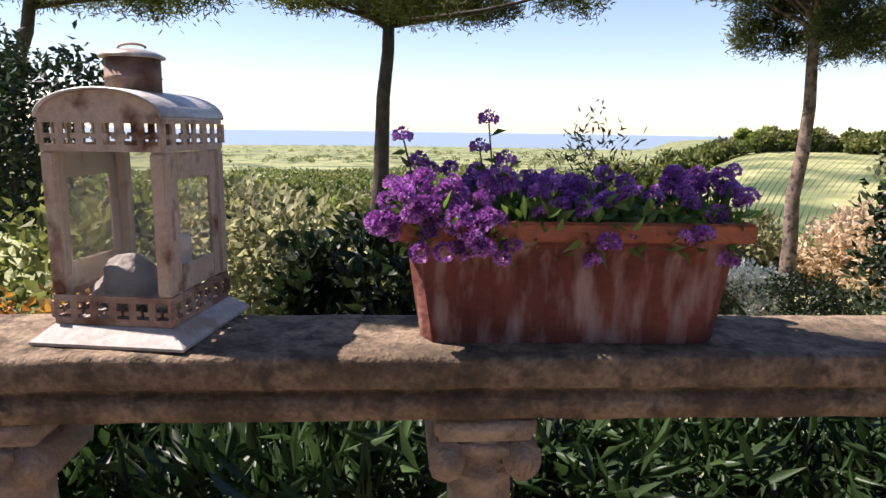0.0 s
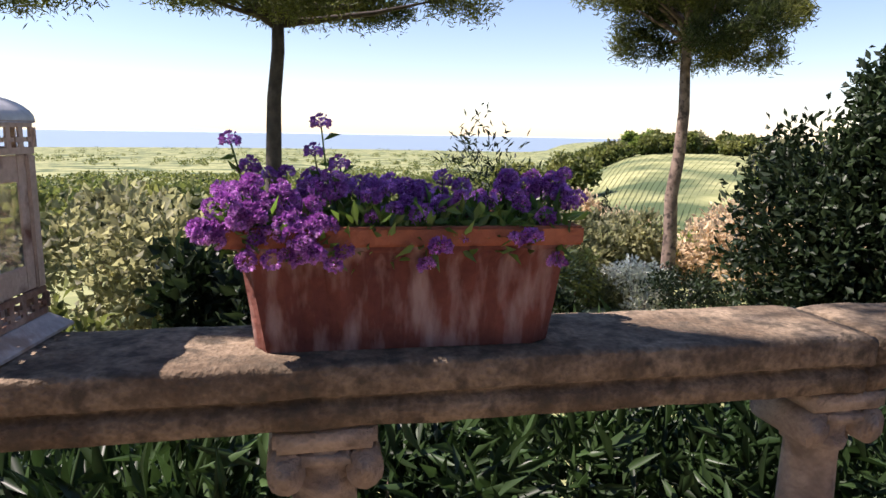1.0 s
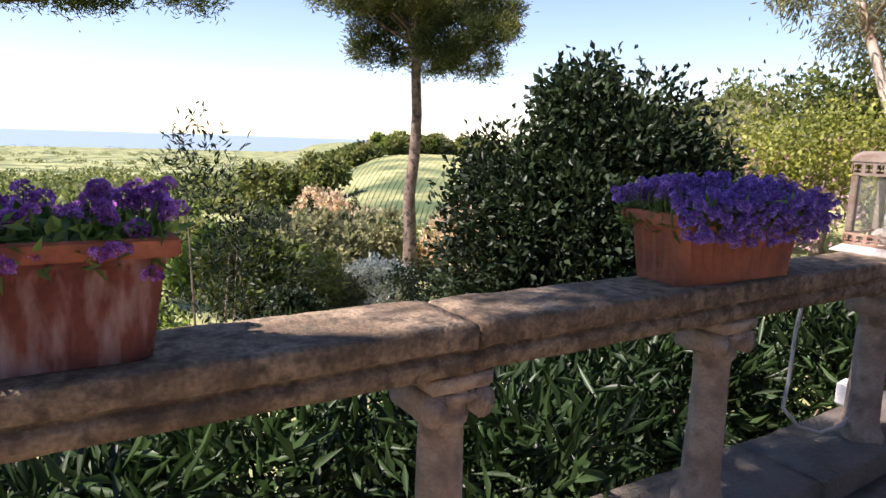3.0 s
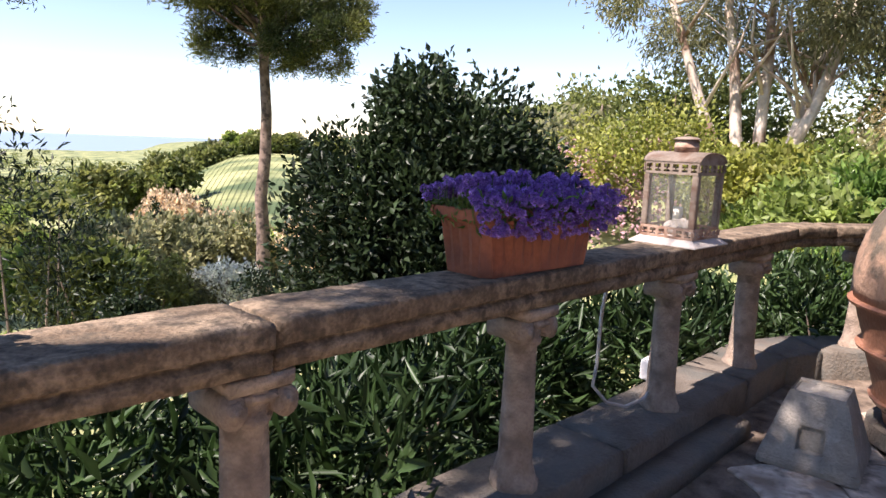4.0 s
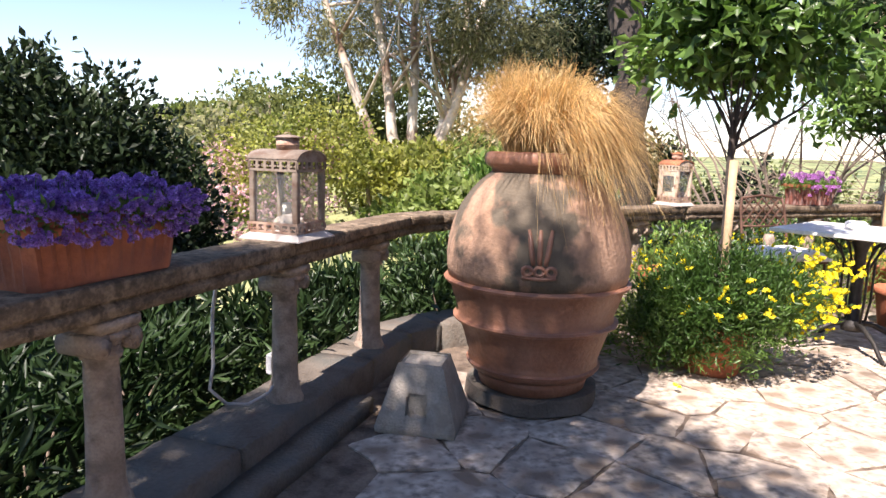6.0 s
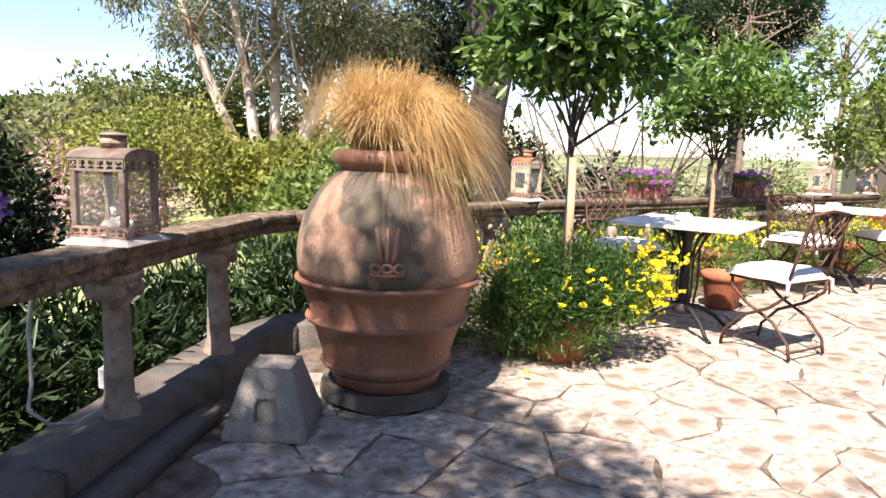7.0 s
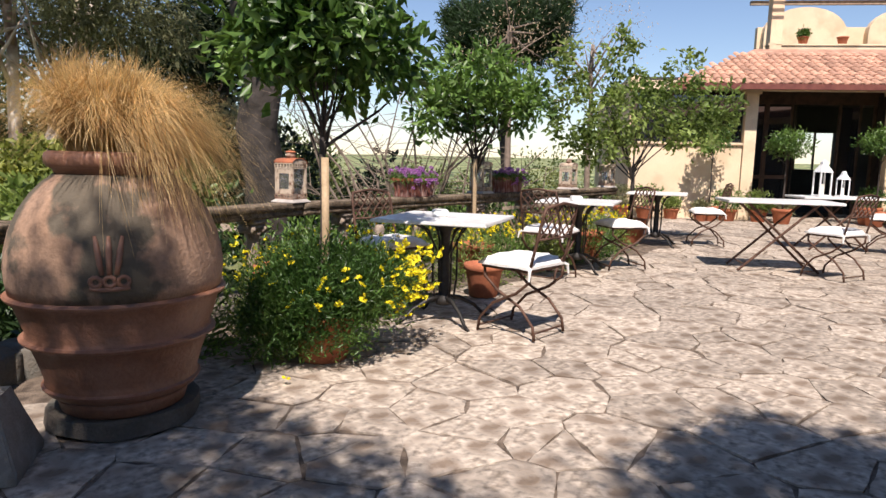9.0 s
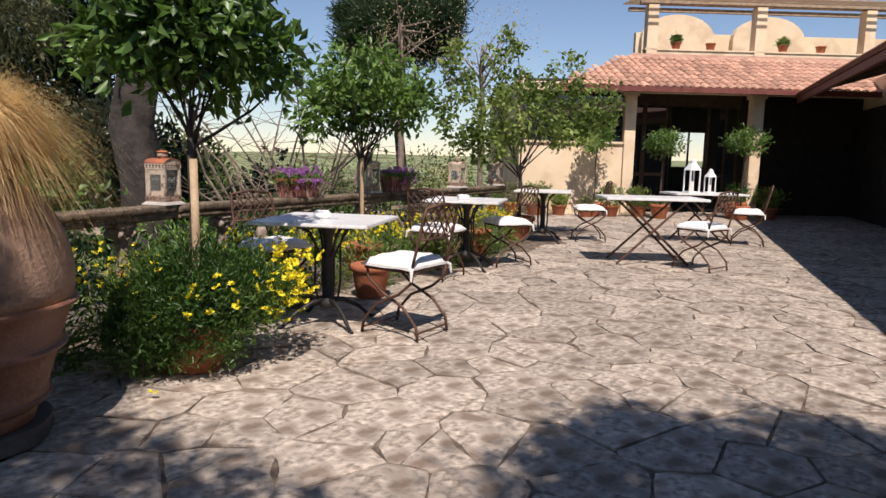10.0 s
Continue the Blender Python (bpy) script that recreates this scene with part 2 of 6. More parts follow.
def part(name, bm, material, parent=None, label="", smooth=False, kind=""):
    me = bm if isinstance(bm, bpy.types.Mesh) else mesh_of(bm, name, smooth)
    if not me.materials:
        me.materials.append(material)
    ob = new(name, me)
    ob.parent = parent
    return tagged(ob, label, kind=kind)


def again(ob, parent=None, m=None):
    o = ob.copy()
    scene.collection.objects.link(o)
    o.parent = parent or ob.parent
    if m is not None:
        o.matrix_basis = m
    return o


def box(bm, x0, x1, y0, y1, z0, z1, m=None, bevel=0.0):
    r = bmesh.ops.create_cube(bm, size=1.0)
    vs = r["verts"]
    for v in vs:
        v.co = Vector(((x0 + x1) / 2 + v.co.x * (x1 - x0), (y0 + y1) / 2 + v.co.y * (y1 - y0), (z0 + z1) / 2 + v.co.z * (z1 - z0)))
    if bevel:
        es = list({e for v in vs for e in v.link_edges})
        out = bmesh.ops.bevel(bm, geom=es, offset=bevel, segments=2, affect="EDGES")
        vs = list(set(out["verts"]) | {v for v in vs if v.is_valid})
    if m is not None:
        bmesh.ops.transform(bm, matrix=m, verts=[v for v in vs if v.is_valid])
    return bm


def boxed(*a, **k):
    return box(bmesh.new(), *a, **k)


def rough_up(bm, amount, scale, cuts=0, seed=0.0):
    if cuts:
        bmesh.ops.subdivide_edges(bm, edges=list(bm.edges), cuts=cuts, use_grid_fill=True)
    for v in bm.verts:
        v.co += Vector([noise.noise(v.co * scale + Vector((seed, k * 7.1, 0))) for k in range(3)]) * amount
    return bm


def lathe(profile, seg=32, sides=None):
    bm = bmesh.new()
    rings = []
    for r, z in profile:
        rings.append([bm.verts.new((r * math.cos(2 * math.pi * k / seg), r * math.sin(2 * math.pi * k / seg), z)) for k in range(seg)])
    for a, b in zip(rings, rings[1:]):
        for k in range(seg):
            bm.faces.new((a[k], a[(k + 1) % seg], b[(k + 1) % seg], b[k]))
    bm.faces.new(list(reversed(rings[0])))
    bm.faces.new(rings[-1])
    return bm


def tube(points, radii, seg=8, bm=None):
    bm = bm or bmesh.new()
    pts = [Vector(p) for p in points]
    if not hasattr(radii, "__len__"):
        radii = [radii] * len(pts)
    rings = []
    side = None
    for i, p in enumerate(pts):
        way = (pts[min(i + 1, len(pts) - 1)] - pts[max(i - 1, 0)]).normalized()
        if side is None:
            side = way.orthogonal().normalized()
        side = (side - way * side.dot(way)).normalized()
        up = way.cross(side)
        rings.append([bm.verts.new(p + (side * math.cos(2 * math.pi * k / seg) + up * math.sin(2 * math.pi * k / seg)) * radii[i]) for k in range(seg)])
    for a, b in zip(rings, rings[1:]):
        for k in range(seg):
            bm.faces.new((a[k], a[(k + 1) % seg], b[(k + 1) % seg], b[k]))
    bm.faces.new(list(reversed(rings[0])))
    bm.faces.new(rings[-1])
    return bm


def fast_mesh(name, verts, faces_per, n):
    """Mesh from an array of vertices, n pieces alike, each with the same faces (tuples of local numbers)."""
    me = bpy.data.meshes.new(name)
    k = len(verts) // n
    base = (np.arange(n) * k)[:, None]
    loops, starts, at = [], [], 0
    rows = []
    for f in faces_per:
        rows.append((base + np.array(f)[None, :]))
    sizes = [len(f) for f in faces_per]
    flat = np.concatenate(rows, axis=1).ravel()
    starts = (np.cumsum([0] + sizes[:-1])[None, :] + (np.arange(n) * sum(sizes))[:, None]).ravel()
    me.vertices.add(len(verts))
    me.vertices.foreach_set("co", np.asarray(verts, dtype=np.float32).ravel())
    me.loops.add(len(flat))
    me.loops.foreach_set("vertex_index", flat.astype(np.int32))
    me.polygons.add(len(starts))
    me.polygons.foreach_set("loop_start", starts.astype(np.int32))
    me.update(calc_edges=True)
    return me


def unit(a):
    return a / np.maximum(np.linalg.norm(a, axis=1, keepdims=True), 1e-9)


def leaves(name, pts, ways, length, width, rng, fold=0.25):
    """Folded leaves with a base, two sides and a tip, at pts, pointing along ways."""
    n = len(pts)
    ways = unit(ways)
    side = unit(np.cross(ways, rng.normal(size=(n, 3))))
    up = np.cross(side, ways)
    L = (length * rng.uniform(0.65, 1.25, n))[:, None]
    W = (width * rng.uniform(0.7, 1.2, n))[:, None]
    v = np.empty((n, 4, 3))
    v[:, 0] = pts
    v[:, 1] = pts + ways * L * 0.5 + side * W * 0.5 + up * W * fold
    v[:, 2] = pts + ways * L - up * L * 0.12
    v[:, 3] = pts + ways * L * 0.5 - side * W * 0.5 + up * W * fold
    return fast_mesh(name, v.reshape(-1, 3), [(0, 1, 2), (0, 2, 3)], n)


def clump_points(lobes, clumps, per, spread, rng, shell=0.75):
    """Points gathered in clumps near the skin of ellipsoids (x, y, z, rx, ry, rz), with the way outwards."""
    vol = np.array([a[3] * a[4] + a[4] * a[5] + a[3] * a[5] for a in lobes])
    pick = rng.choice(len(lobes), clumps, p=vol / vol.sum())
    c = np.array([a[:3] for a in lobes])[pick]
    r = np.array([a[3:] for a in lobes])[pick]
    d = unit(rng.normal(size=(clumps, 3)))
    rad = rng.uniform(shell ** 3, 1.0, clumps) ** (1 / 3) * rng.uniform(0.82, 1.1, clumps)
    cp = c + d * r * rad[:, None]
    out = unit(d / r)
    pts = np.repeat(cp, per, 0) + rng.normal(size=(clumps * per, 3)) * spread
    ways = unit(np.repeat(out, per, 0) * 0.7 + rng.normal(size=(clumps * per, 3)) * 0.75)
    return pts, ways


def foliage(name, lobes, clumps, per, spread, length, width, material, parent, seed, up=0.0, shell=0.75, kind="", floor_z=None):
    rng = np.random.default_rng(seed)
    pts, ways = clump_points(lobes, clumps, per, spread, rng, shell)
    if floor_z is not None:
        keep = pts[:, 2] > floor_z
        pts, ways = pts[keep], ways[keep]
    ways[:, 2] += up
    return part(name, leaves(name, pts, ways, length, width, rng), material, parent, kind=kind)


def limbs(base, top, lobes, r0, n, seed, bm=None, sag=0.0, low=0.72):
    """A tapered trunk from base to top with limbs that reach into the lobes."""
    rng = random.Random(seed)
    bm = bm or bmesh.new()
    b, t = Vector(base), Vector(top)
    pts = [b.lerp(t, k / 7) + Vector((rng.uniform(-1, 1), rng.uniform(-1, 1), 0)) * r0 * 0.35 * min(1, k) for k in range(8)]
    tube(pts, [r0 * (1.15 if k == 0 else 1.0 - 0.45 * k / 7) for k in range(8)], 10, bm)
    for k in range(n):
        a = lobes[k % len(lobes)]
        end = Vector(a[:3]) + Vector([rng.uniform(-0.75, 0.75) * q for q in a[3:]])
        start = b.lerp(t, rng.uniform(low, 1.0))
        mid = start.lerp(end, 0.5) + Vector((rng.uniform(-1, 1), rng.uniform(-1, 1), -sag)) * 0.12 * (end - start).length
        rr = r0 * rng.uniform(0.22, 0.42)
        tube([start, start.lerp(mid, 0.5), mid, mid.lerp(end, 0.5), end], [rr, rr * 0.85, rr * 0.65, rr * 0.4, rr * 0.15], 6, bm)
    return bm


# the land, as one sheet from the terrace to the shore
def smooth(a, b, x):
    t = min(1.0, max(0.0, (x - a) / (b - a)))
    return t * t * (3 - 2 * t)


def land(x, y):
    r, az = math.hypot(x, y), math.degrees(math.atan2(y, x))
    drop = np.interp(r, [0, 2, 10, 20, 60, 150, 400, 1000, 1500, 4900], [-0.45, -0.5, -1.6, -3.3, -7.5, -14, -26, -37, -41, -44])
    hill = np.interp(r, [0, 2, 14, 30, 50, 100, 150, 210, 500, 4900], [-0.45, -0.5, -2.25, -4.6, -6.6, -5.2, -3.0, -4, -30, -44])
    flat = np.interp(r, [0, 3, 8, 14, 40, 90, 200, 600, 4900], [-0.45, -0.4, -0.2, 0.3, 0.8, 2.0, 1.0, -25, -44])
    w_hill = smooth(77, 66, az) if az > -90 else 0.0
    w_flat = smooth(56, 34, az) if az > -90 else 0.0
    w_far = smooth(14, 2, az)
    z = drop * (1 - w_hill) + hill * w_hill
    z = z * (1 - w_flat) + flat * w_flat
    fall = np.interp(r, [0, 6, 12, 30, 80, 200, 600, 1200, 4900], [-0.45, -0.6, -1.2, -3.5, -9, -16, -14, 2, 14])
    z = z * (1 - w_far) + fall * w_far
    return z + (noise.noise((x * 0.11, y * 0.11, 0)) * 0.12 if r < 80 else 0)


radii = [0.5, 1.2, 2, 2.8, 3.6] + list(np.geomspace(4.5, 4850, 74))
bm = bmesh.new()
rings = []
for r in radii:
    rings.append([bm.verts.new((r * math.cos(a), r * math.sin(a), land(r * math.cos(a), r * math.sin(a)))) for a in np.linspace(-math.pi, math.pi, 181)[:-1]])
for a, b in zip(rings, rings[1:]):
    for k in range(180):
        bm.faces.new((a[k], b[k], b[(k + 1) % 180], a[(k + 1) % 180]))
bm.faces.new(rings[0])
ground = part("ground", bm, GROUND, None, "green garden slope falling to a wide coastal plain", True)
tagged(ground, category="ground", kind="structure")
bm = bmesh.new()
bmesh.ops.create_circle(bm, cap_ends=True, segments=90, radius=4900)
water = part("water", bm, WATER, None, "pale blue sea beyond the coastal plain")
water.location.z = -40.0
tagged(water, category="sea", kind="structure")

# terrace slab and balustrade
AX = [(-2.4, 0.66), (4.05, 1.30), (4.35, 1.215), (6.15, 0.03), (10.4, -3.9)]
bm = bmesh.new()
outline = [(-4, -11.5), (-4, 0.5), (-2.4, 0.75), (4.05, 1.4), (4.4, 1.35), (6.25, 0.13), (10.6, -3.9), (17, -4.2), (17, -14), (-4, -14)]
lo = [bm.verts.new((x, y, -0.6)) for x, y in outline]
hi = [bm.verts.new((x, y, -0.009)) for x, y in outline]
bm.faces.new(list(reversed(lo)))
bm.faces.new(hi)
for k in range(len(outline)):
    j = (k + 1) % len(outline)
    bm.faces.new((lo[k], lo[j], hi[j], hi[k]))
bmesh.ops.recalc_face_normals(bm, faces=list(bm.faces))
terrace = part("floor", bm, MORTAR, None, "terrace floor of irregular pale flagstones")
tagged(terrace, category="floor", kind="structure")


def along(d):
    """Place and direction on the balustrade's line at d metres from its start."""
    for (x0, y0), (x1, y1) in zip(AX, AX[1:]):
        n = math.hypot(x1 - x0, y1 - y0)
        if d <= n or (x1, y1) == AX[-1]:
            return x0 + (x1 - x0) * d / n, y0 + (y1 - y0) * d / n, math.atan2(y1 - y0, x1 - x0)
        d -= n


def rail_z(x):
    return 0.806 - 0.006 * x if x < 4 else 0.785


balustrade = thing("balustrade", (0, 0, 0), "weathered stone balustrade with carved posts round the terrace", "balustrade", kind="structure")
PROFILE = [(-0.083, -0.098), (-0.088, -0.066), (-0.079, -0.060), (-0.079, -0.052), (-0.094, -0.048), (-0.098, -0.044), (-0.099, -0.008), (-0.097, -0.003), (-0.091, 0.0), (-0.04, 0.001), (0.0, 0.002),
           (0.04, 0.001), (0.091, 0.0), (0.097, -0.003), (0.099, -0.008), (0.098, -0.044), (0.094, -0.048), (0.079, -0.052), (0.079, -0.060), (0.088, -0.066), (0.083, -0.098)]


def rail(d0, d1, seed, widen=1.0):
    n = max(2, int((d1 - d0) / 0.035))
    bm = bmesh.new()
    rings = []
    for k in range(n + 1):
        x, y, a = along(d0 + (d1 - d0) * k / n)
        end = min(k, n - k)
        ring = []
        for o, z in PROFILE:
            p = Vector((x - math.sin(a) * o * widen, y + math.cos(a) * o * widen, rail_z(x) + z))
            q = Vector([noise.noise(p * 17 + Vector((seed, j * 9.0, 0))) for j in range(3)]) * 0.003
            q += Vector([noise.noise(p * 60 + Vector((seed, j * 5.0, 3))) for j in range(3)]) * 0.0012
            if end == 0:
                p.z -= 0.004
            ring.append(bm.verts.new(p + q))
        rings.append(ring)
    for a, b in zip(rings, rings[1:]):
        for k in range(len(PROFILE)):
            j = (k + 1) % len(PROFILE)
            bm.faces.new((a[k], b[k], b[j], a[j]))
    bm.faces.new(rings[0])
    bm.faces.new(list(reversed(rings[-1])))
    bmesh.ops.recalc_face_normals(bm, faces=list(bm.faces))
    return part("rail", bm, STONE, balustrade, "worn grey-brown stone handrail with lichen", True)


JOINT = 3.60
rail(0.0, JOINT, 1.0, 1.03)
rail(JOINT + 0.012, 6.46, 2.0, 0.97)
rail(6.468, 6.80, 3.0)
rail(6.808, 8.95, 4.0)
rail(8.965, 11.7, 5.0)
rail(11.712, 14.7, 6.0)

# impost blocks and posts
def post_bm():
    bm = bmesh.new()
    seg = 16
    prof = [(0.083, 0.0), (0.083, 0.022), (0.074, 0.034), (0.066, 0.05), (0.060, 0.085), (0.057, 0.14), (0.055, 0.25), (0.053, 0.36), (0.0525, 0.43), (0.062, 0.438), (0.064, 0.450), (0.057, 0.458), (0.060, 0.475), (0.068, 0.50), (0.07, 0.515)]
    rings = []
    for r, z in prof:
        ring = []
        for k in range(seg):
            a = 2 * math.pi * (k + 0.5) / seg
            # chamfered square section
            c, s = math.cos(a), math.sin(a)
            q = 1.0 / max(abs(c), abs(s), (abs(c) + abs(s)) / 1.28)
            ring.append(bm.verts.new((r * q * c, r * q * s, z)))
        rings.append(ring)
    for a, b in zip(rings, rings[1:]):
        for k in range(seg):
            bm.faces.new((a[k], a[(k + 1) % seg], b[(k + 1) % seg], b[k]))
    bm.faces.new(rings[-1])
    box(bm, -0.080, 0.080, -0.080, 0.080, 0.512, 0.552, bevel=0.008)
    for v in bm.verts:
        v.co.x *= 0.90
        v.co.y *= 0.95
    return bm


def volute():
    bm = bmesh.new()
    for sx in (-1, 1):
        # rolled scroll, axis front to back
        for r, d in ((0.034, 0.078), (0.022, 0.084), (0.010, 0.090)):
            tube([(sx * 0.070, -d, 0.480), (sx * 0.070, d, 0.480)], r, 14, bm)
    box(bm, -0.05, 0.05, -0.081, 0.081, 0.485, 0.512, bevel=0.006)
    for v in bm.verts:
        v.co.x *= 0.78
        v.co.y *= 0.84
    return bm


post_me = mesh_of(rough_up(post_bm(), 0.0035, 25), "post", True)
volute_me = mesh_of(rough_up(volute(), 0.003, 40), "capital", True)
def add_post(d):
    x, y, a = along(d)
    p = part("post", post_me, POST, balustrade, "pale carved stone post with a scrolled capital", True)
    top = rail_z(x) - 0.098
    p.matrix_basis = pose(x, y, top - 0.552, 0, 0, math.degrees(a))
    part("capital", volute_me, POST, p)
    # block that carries the handrail over the post
    bm = boxed(-0.085, 0.085, -0.070, 0.070, 0.5525, 0.566, bevel=0.004)
    part("impost", bm, STONE, p)


for d in (0.35, 1.2, 2.06, 2.738, 3.59, 4.455, 5.352, 6.15):
    add_post(d)
for d in (7.05, 7.75, 8.5, 9.45, 10.4, 11.35, 12.3, 13.25, 14.2):
    add_post(d)


def strip(d0, d1, o0, o1, z0, z1, material, name, label, seed):
    n = max(2, int((d1 - d0) / 0.08))
    bm = bmesh.new()
    rings = []
    for k in range(n + 1):
        x, y, a = along(d0 + (d1 - d0) * k / n)
        ring = []
        for o, z in ((o0, z0), (o0, z1 - 0.012), (o0 + 0.012, z1), ((o0 + o1) / 2, z1 + 0.002), (o1, z1), (o1, z0)):
            p = Vector((x - math.sin(a) * o, y + math.cos(a) * o, z))
            p += Vector([noise.noise(p * 9 + Vector((seed, j * 9.0, 0))) for j in range(3)]) * 0.009
            ring.append(bm.verts.new(p))
        rings.append(ring)
    for a, b in zip(rings, rings[1:]):
        for k in range(6):
            bm.faces.new((a[k], b[k], b[(k + 1) % 6], a[(k + 1) % 6]))
    bm.faces.new(rings[0])
    bm.faces.new(list(reversed(rings[-1])))
    bmesh.ops.recalc_face_normals(bm, faces=list(bm.faces))
    return part(name, bm, material, balustrade, label, True)


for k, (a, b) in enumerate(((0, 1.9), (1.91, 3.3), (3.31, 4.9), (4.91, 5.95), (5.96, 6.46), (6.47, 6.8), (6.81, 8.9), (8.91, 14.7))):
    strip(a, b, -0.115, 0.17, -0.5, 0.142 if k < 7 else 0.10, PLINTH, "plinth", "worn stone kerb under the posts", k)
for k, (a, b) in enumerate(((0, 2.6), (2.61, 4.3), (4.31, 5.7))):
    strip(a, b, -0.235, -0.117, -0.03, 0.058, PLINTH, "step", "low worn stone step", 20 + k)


# terracotta window box
def planter_shell(L, W, H, flutes, t=0.018):
    """A tapered box with a rolled rim, shallow flutes on its faces, and hollow inside."""
    bm = bmesh.new()
    def ring(k, z, inset, wave=0.0, half=None):
        pts = []
        lx, ly, c = L / 2 * k - inset, W / 2 * k - inset, 0.018
        def edge(p, q, n, nrm):
            for i in range(n):
                u = i / n
                w = -wave * (0.5 - 0.5 * math.cos(2 * math.pi * u * (n / 4)))
                pts.append((p[0] + (q[0] - p[0]) * u + nrm[0] * w, p[1] + (q[1] - p[1]) * u + nrm[1] * w))
        nl, nw = flutes * 4, 4 * max(3, int(flutes * W / L))
        edge((-lx + c, -ly), (lx - c, -ly), nl, (0, -1))
        edge((lx, -ly + c), (lx, ly - c), nw, (1, 0))
        edge((lx - c, ly), (-lx + c, ly), nl, (0, 1))
        edge((-lx, ly - c), (-lx, -ly + c), nw, (-1, 0))
        return [bm.verts.new((x, y, z)) for x, y in pts]
    rows = [ring(0.86, 0.0, 0), ring(0.868, 0.008, 0, 0.002), ring(0.90, H * 0.35, 0, 0.008), ring(0.935, H * 0.70, 0, 0.008), ring(0.952, H * 0.80, 0, 0.001), ring(0.985, H * 0.82, 0), ring(1.0, H * 0.86, 0), ring(1.0, H * 0.975, 0),
            ring(0.99, H, 0), ring(0.965, H, t * 0.6), ring(0.93, H * 0.9, t)]
    for a, b in zip(rows, rows[1:]):
        n = len(a)
        for k in range(n):
            bm.faces.new((a[k], a[(k + 1) % n], b[(k + 1) % n], b[k]))
    bm.faces.new(list(reversed(rows[0])))
    return bm


def head_mesh(name, r, material, petals, seed):
    """A rounded flower head of many small petals."""
    rng = np.random.default_rng(seed)
    d = unit(rng.normal(size=(petals, 3)))
    d[:, 2] = np.abs(d[:, 2]) * 1.0 - 0.35
    d = unit(d)
    me = leaves(name, d * r * 0.62, d + rng.normal(size=d.shape) * 0.45, r * 0.36, r * 0.32, rng, 0.15)
    me.materials.append(material)
    return me


HEADS = {}


def flowers(at, turn, L, W, z, n, r, material, leaf, label, seed, droop=0.06, height=0.09, bias=0.0, tall=(), spill=0, spill_to=-0.22):
    key = (material.name, r)
    if key not in HEADS:
        HEADS[key] = [head_mesh("flower_head", r, material, 170, 7 + k) for k in range(3)]
    rng = random.Random(seed)
    plant = thing("flowering_plant", (*at, z), label, "plant", turn=turn)
    nrg = np.random.default_rng(seed)
    pts = np.column_stack([nrg.uniform(-L / 2, L / 2, 1300), nrg.uniform(-W / 2, W / 2, 1300), nrg.uniform(-0.02, height * 0.5, 1300)])
    ways = nrg.normal(size=(1300, 3)) + np.array([0, -0.2, 0.5])
    if tall:
        more = np.array([[x * (0.8 + 0.2 * f), y, h * f] for x, y, h in tall for f in (0.3, 0.5, 0.7, 0.85)])
        pts, ways = np.vstack([pts, more]), np.vstack([ways, nrg.normal(size=more.shape) + [0, 0, 0.3]])
    part("leafage", leaves("leafage", pts, ways, 0.034, 0.011, nrg), leaf, plant, kind="stuff")
    stems = bmesh.new()
    for k in range(n):
        u = rng.uniform(-0.53, 0.53)
        v = rng.uniform(-0.62, 0.5)
        h = height * (0.55 + 0.5 * rng.random()) * (1.15 - abs(v)) + bias * max(0, -u) * rng.random()
        if v < -0.45:
            h = -droop * rng.random() + 0.012
        p = Vector((u * L, v * W, h))
        tube([(p.x * 0.9, p.y * 0.75, -0.01), (p.x, p.y * 0.95, h * 0.5 + 0.004), p], 0.0012, 3, stems)
        o = part("flower_head", HEADS[key][k % 3], material, plant)
        o.matrix_basis = pose(*p, rng.uniform(-35, 15), rng.uniform(-30, 30), rng.uniform(0, 360)) @ Matrix.Scale(rng.uniform(0.75, 1.15), 4)
    for x, y, h in tall:
        tube([(x * 0.8, y, 0), (x * 0.93, y, h * 0.5), (x, y, h)], 0.0016, 4, stems)
        o = part("flower_head", HEADS[key][0], material, plant)
        o.matrix_basis = pose(x, y, h, 0, 0, 0)
    for k in range(spill):
        u, w = rng.uniform(-0.60, spill_to), rng.random()
        p = Vector((u * L, -W * (0.40 + 0.22 * w), 0.035 - 0.085 * w * rng.random() + 0.03 * rng.random()))
        o = part("flower_head", HEADS[key][k % 3], material, plant)
        o.matrix_basis = pose(*p, rng.uniform(20, 70), rng.uniform(-30, 30), rng.uniform(0, 360)) @ Matrix.Scale(rng.uniform(0.85, 1.15), 4)
    part("stem", stems, leaf, plant, kind="stuff")
    return plant


def planter(at, turn, L, W, H, label, flutes=11, clay=None):
    ob = thing("planter", at, label, "planter", "window boxes on the balustrade", turn=turn)
    part("body", planter_shell(L, W, H, flutes), clay or TERRA, ob)
    part("rim", rim_ring(L, W, H), clay or TERRA_RIM, ob, "cleaner orange rim")
    part("soil", boxed(-L * 0.455, L * 0.455, -W * 0.42, W * 0.42, H * 0.84, H * 0.9), SOIL, ob)
    return ob


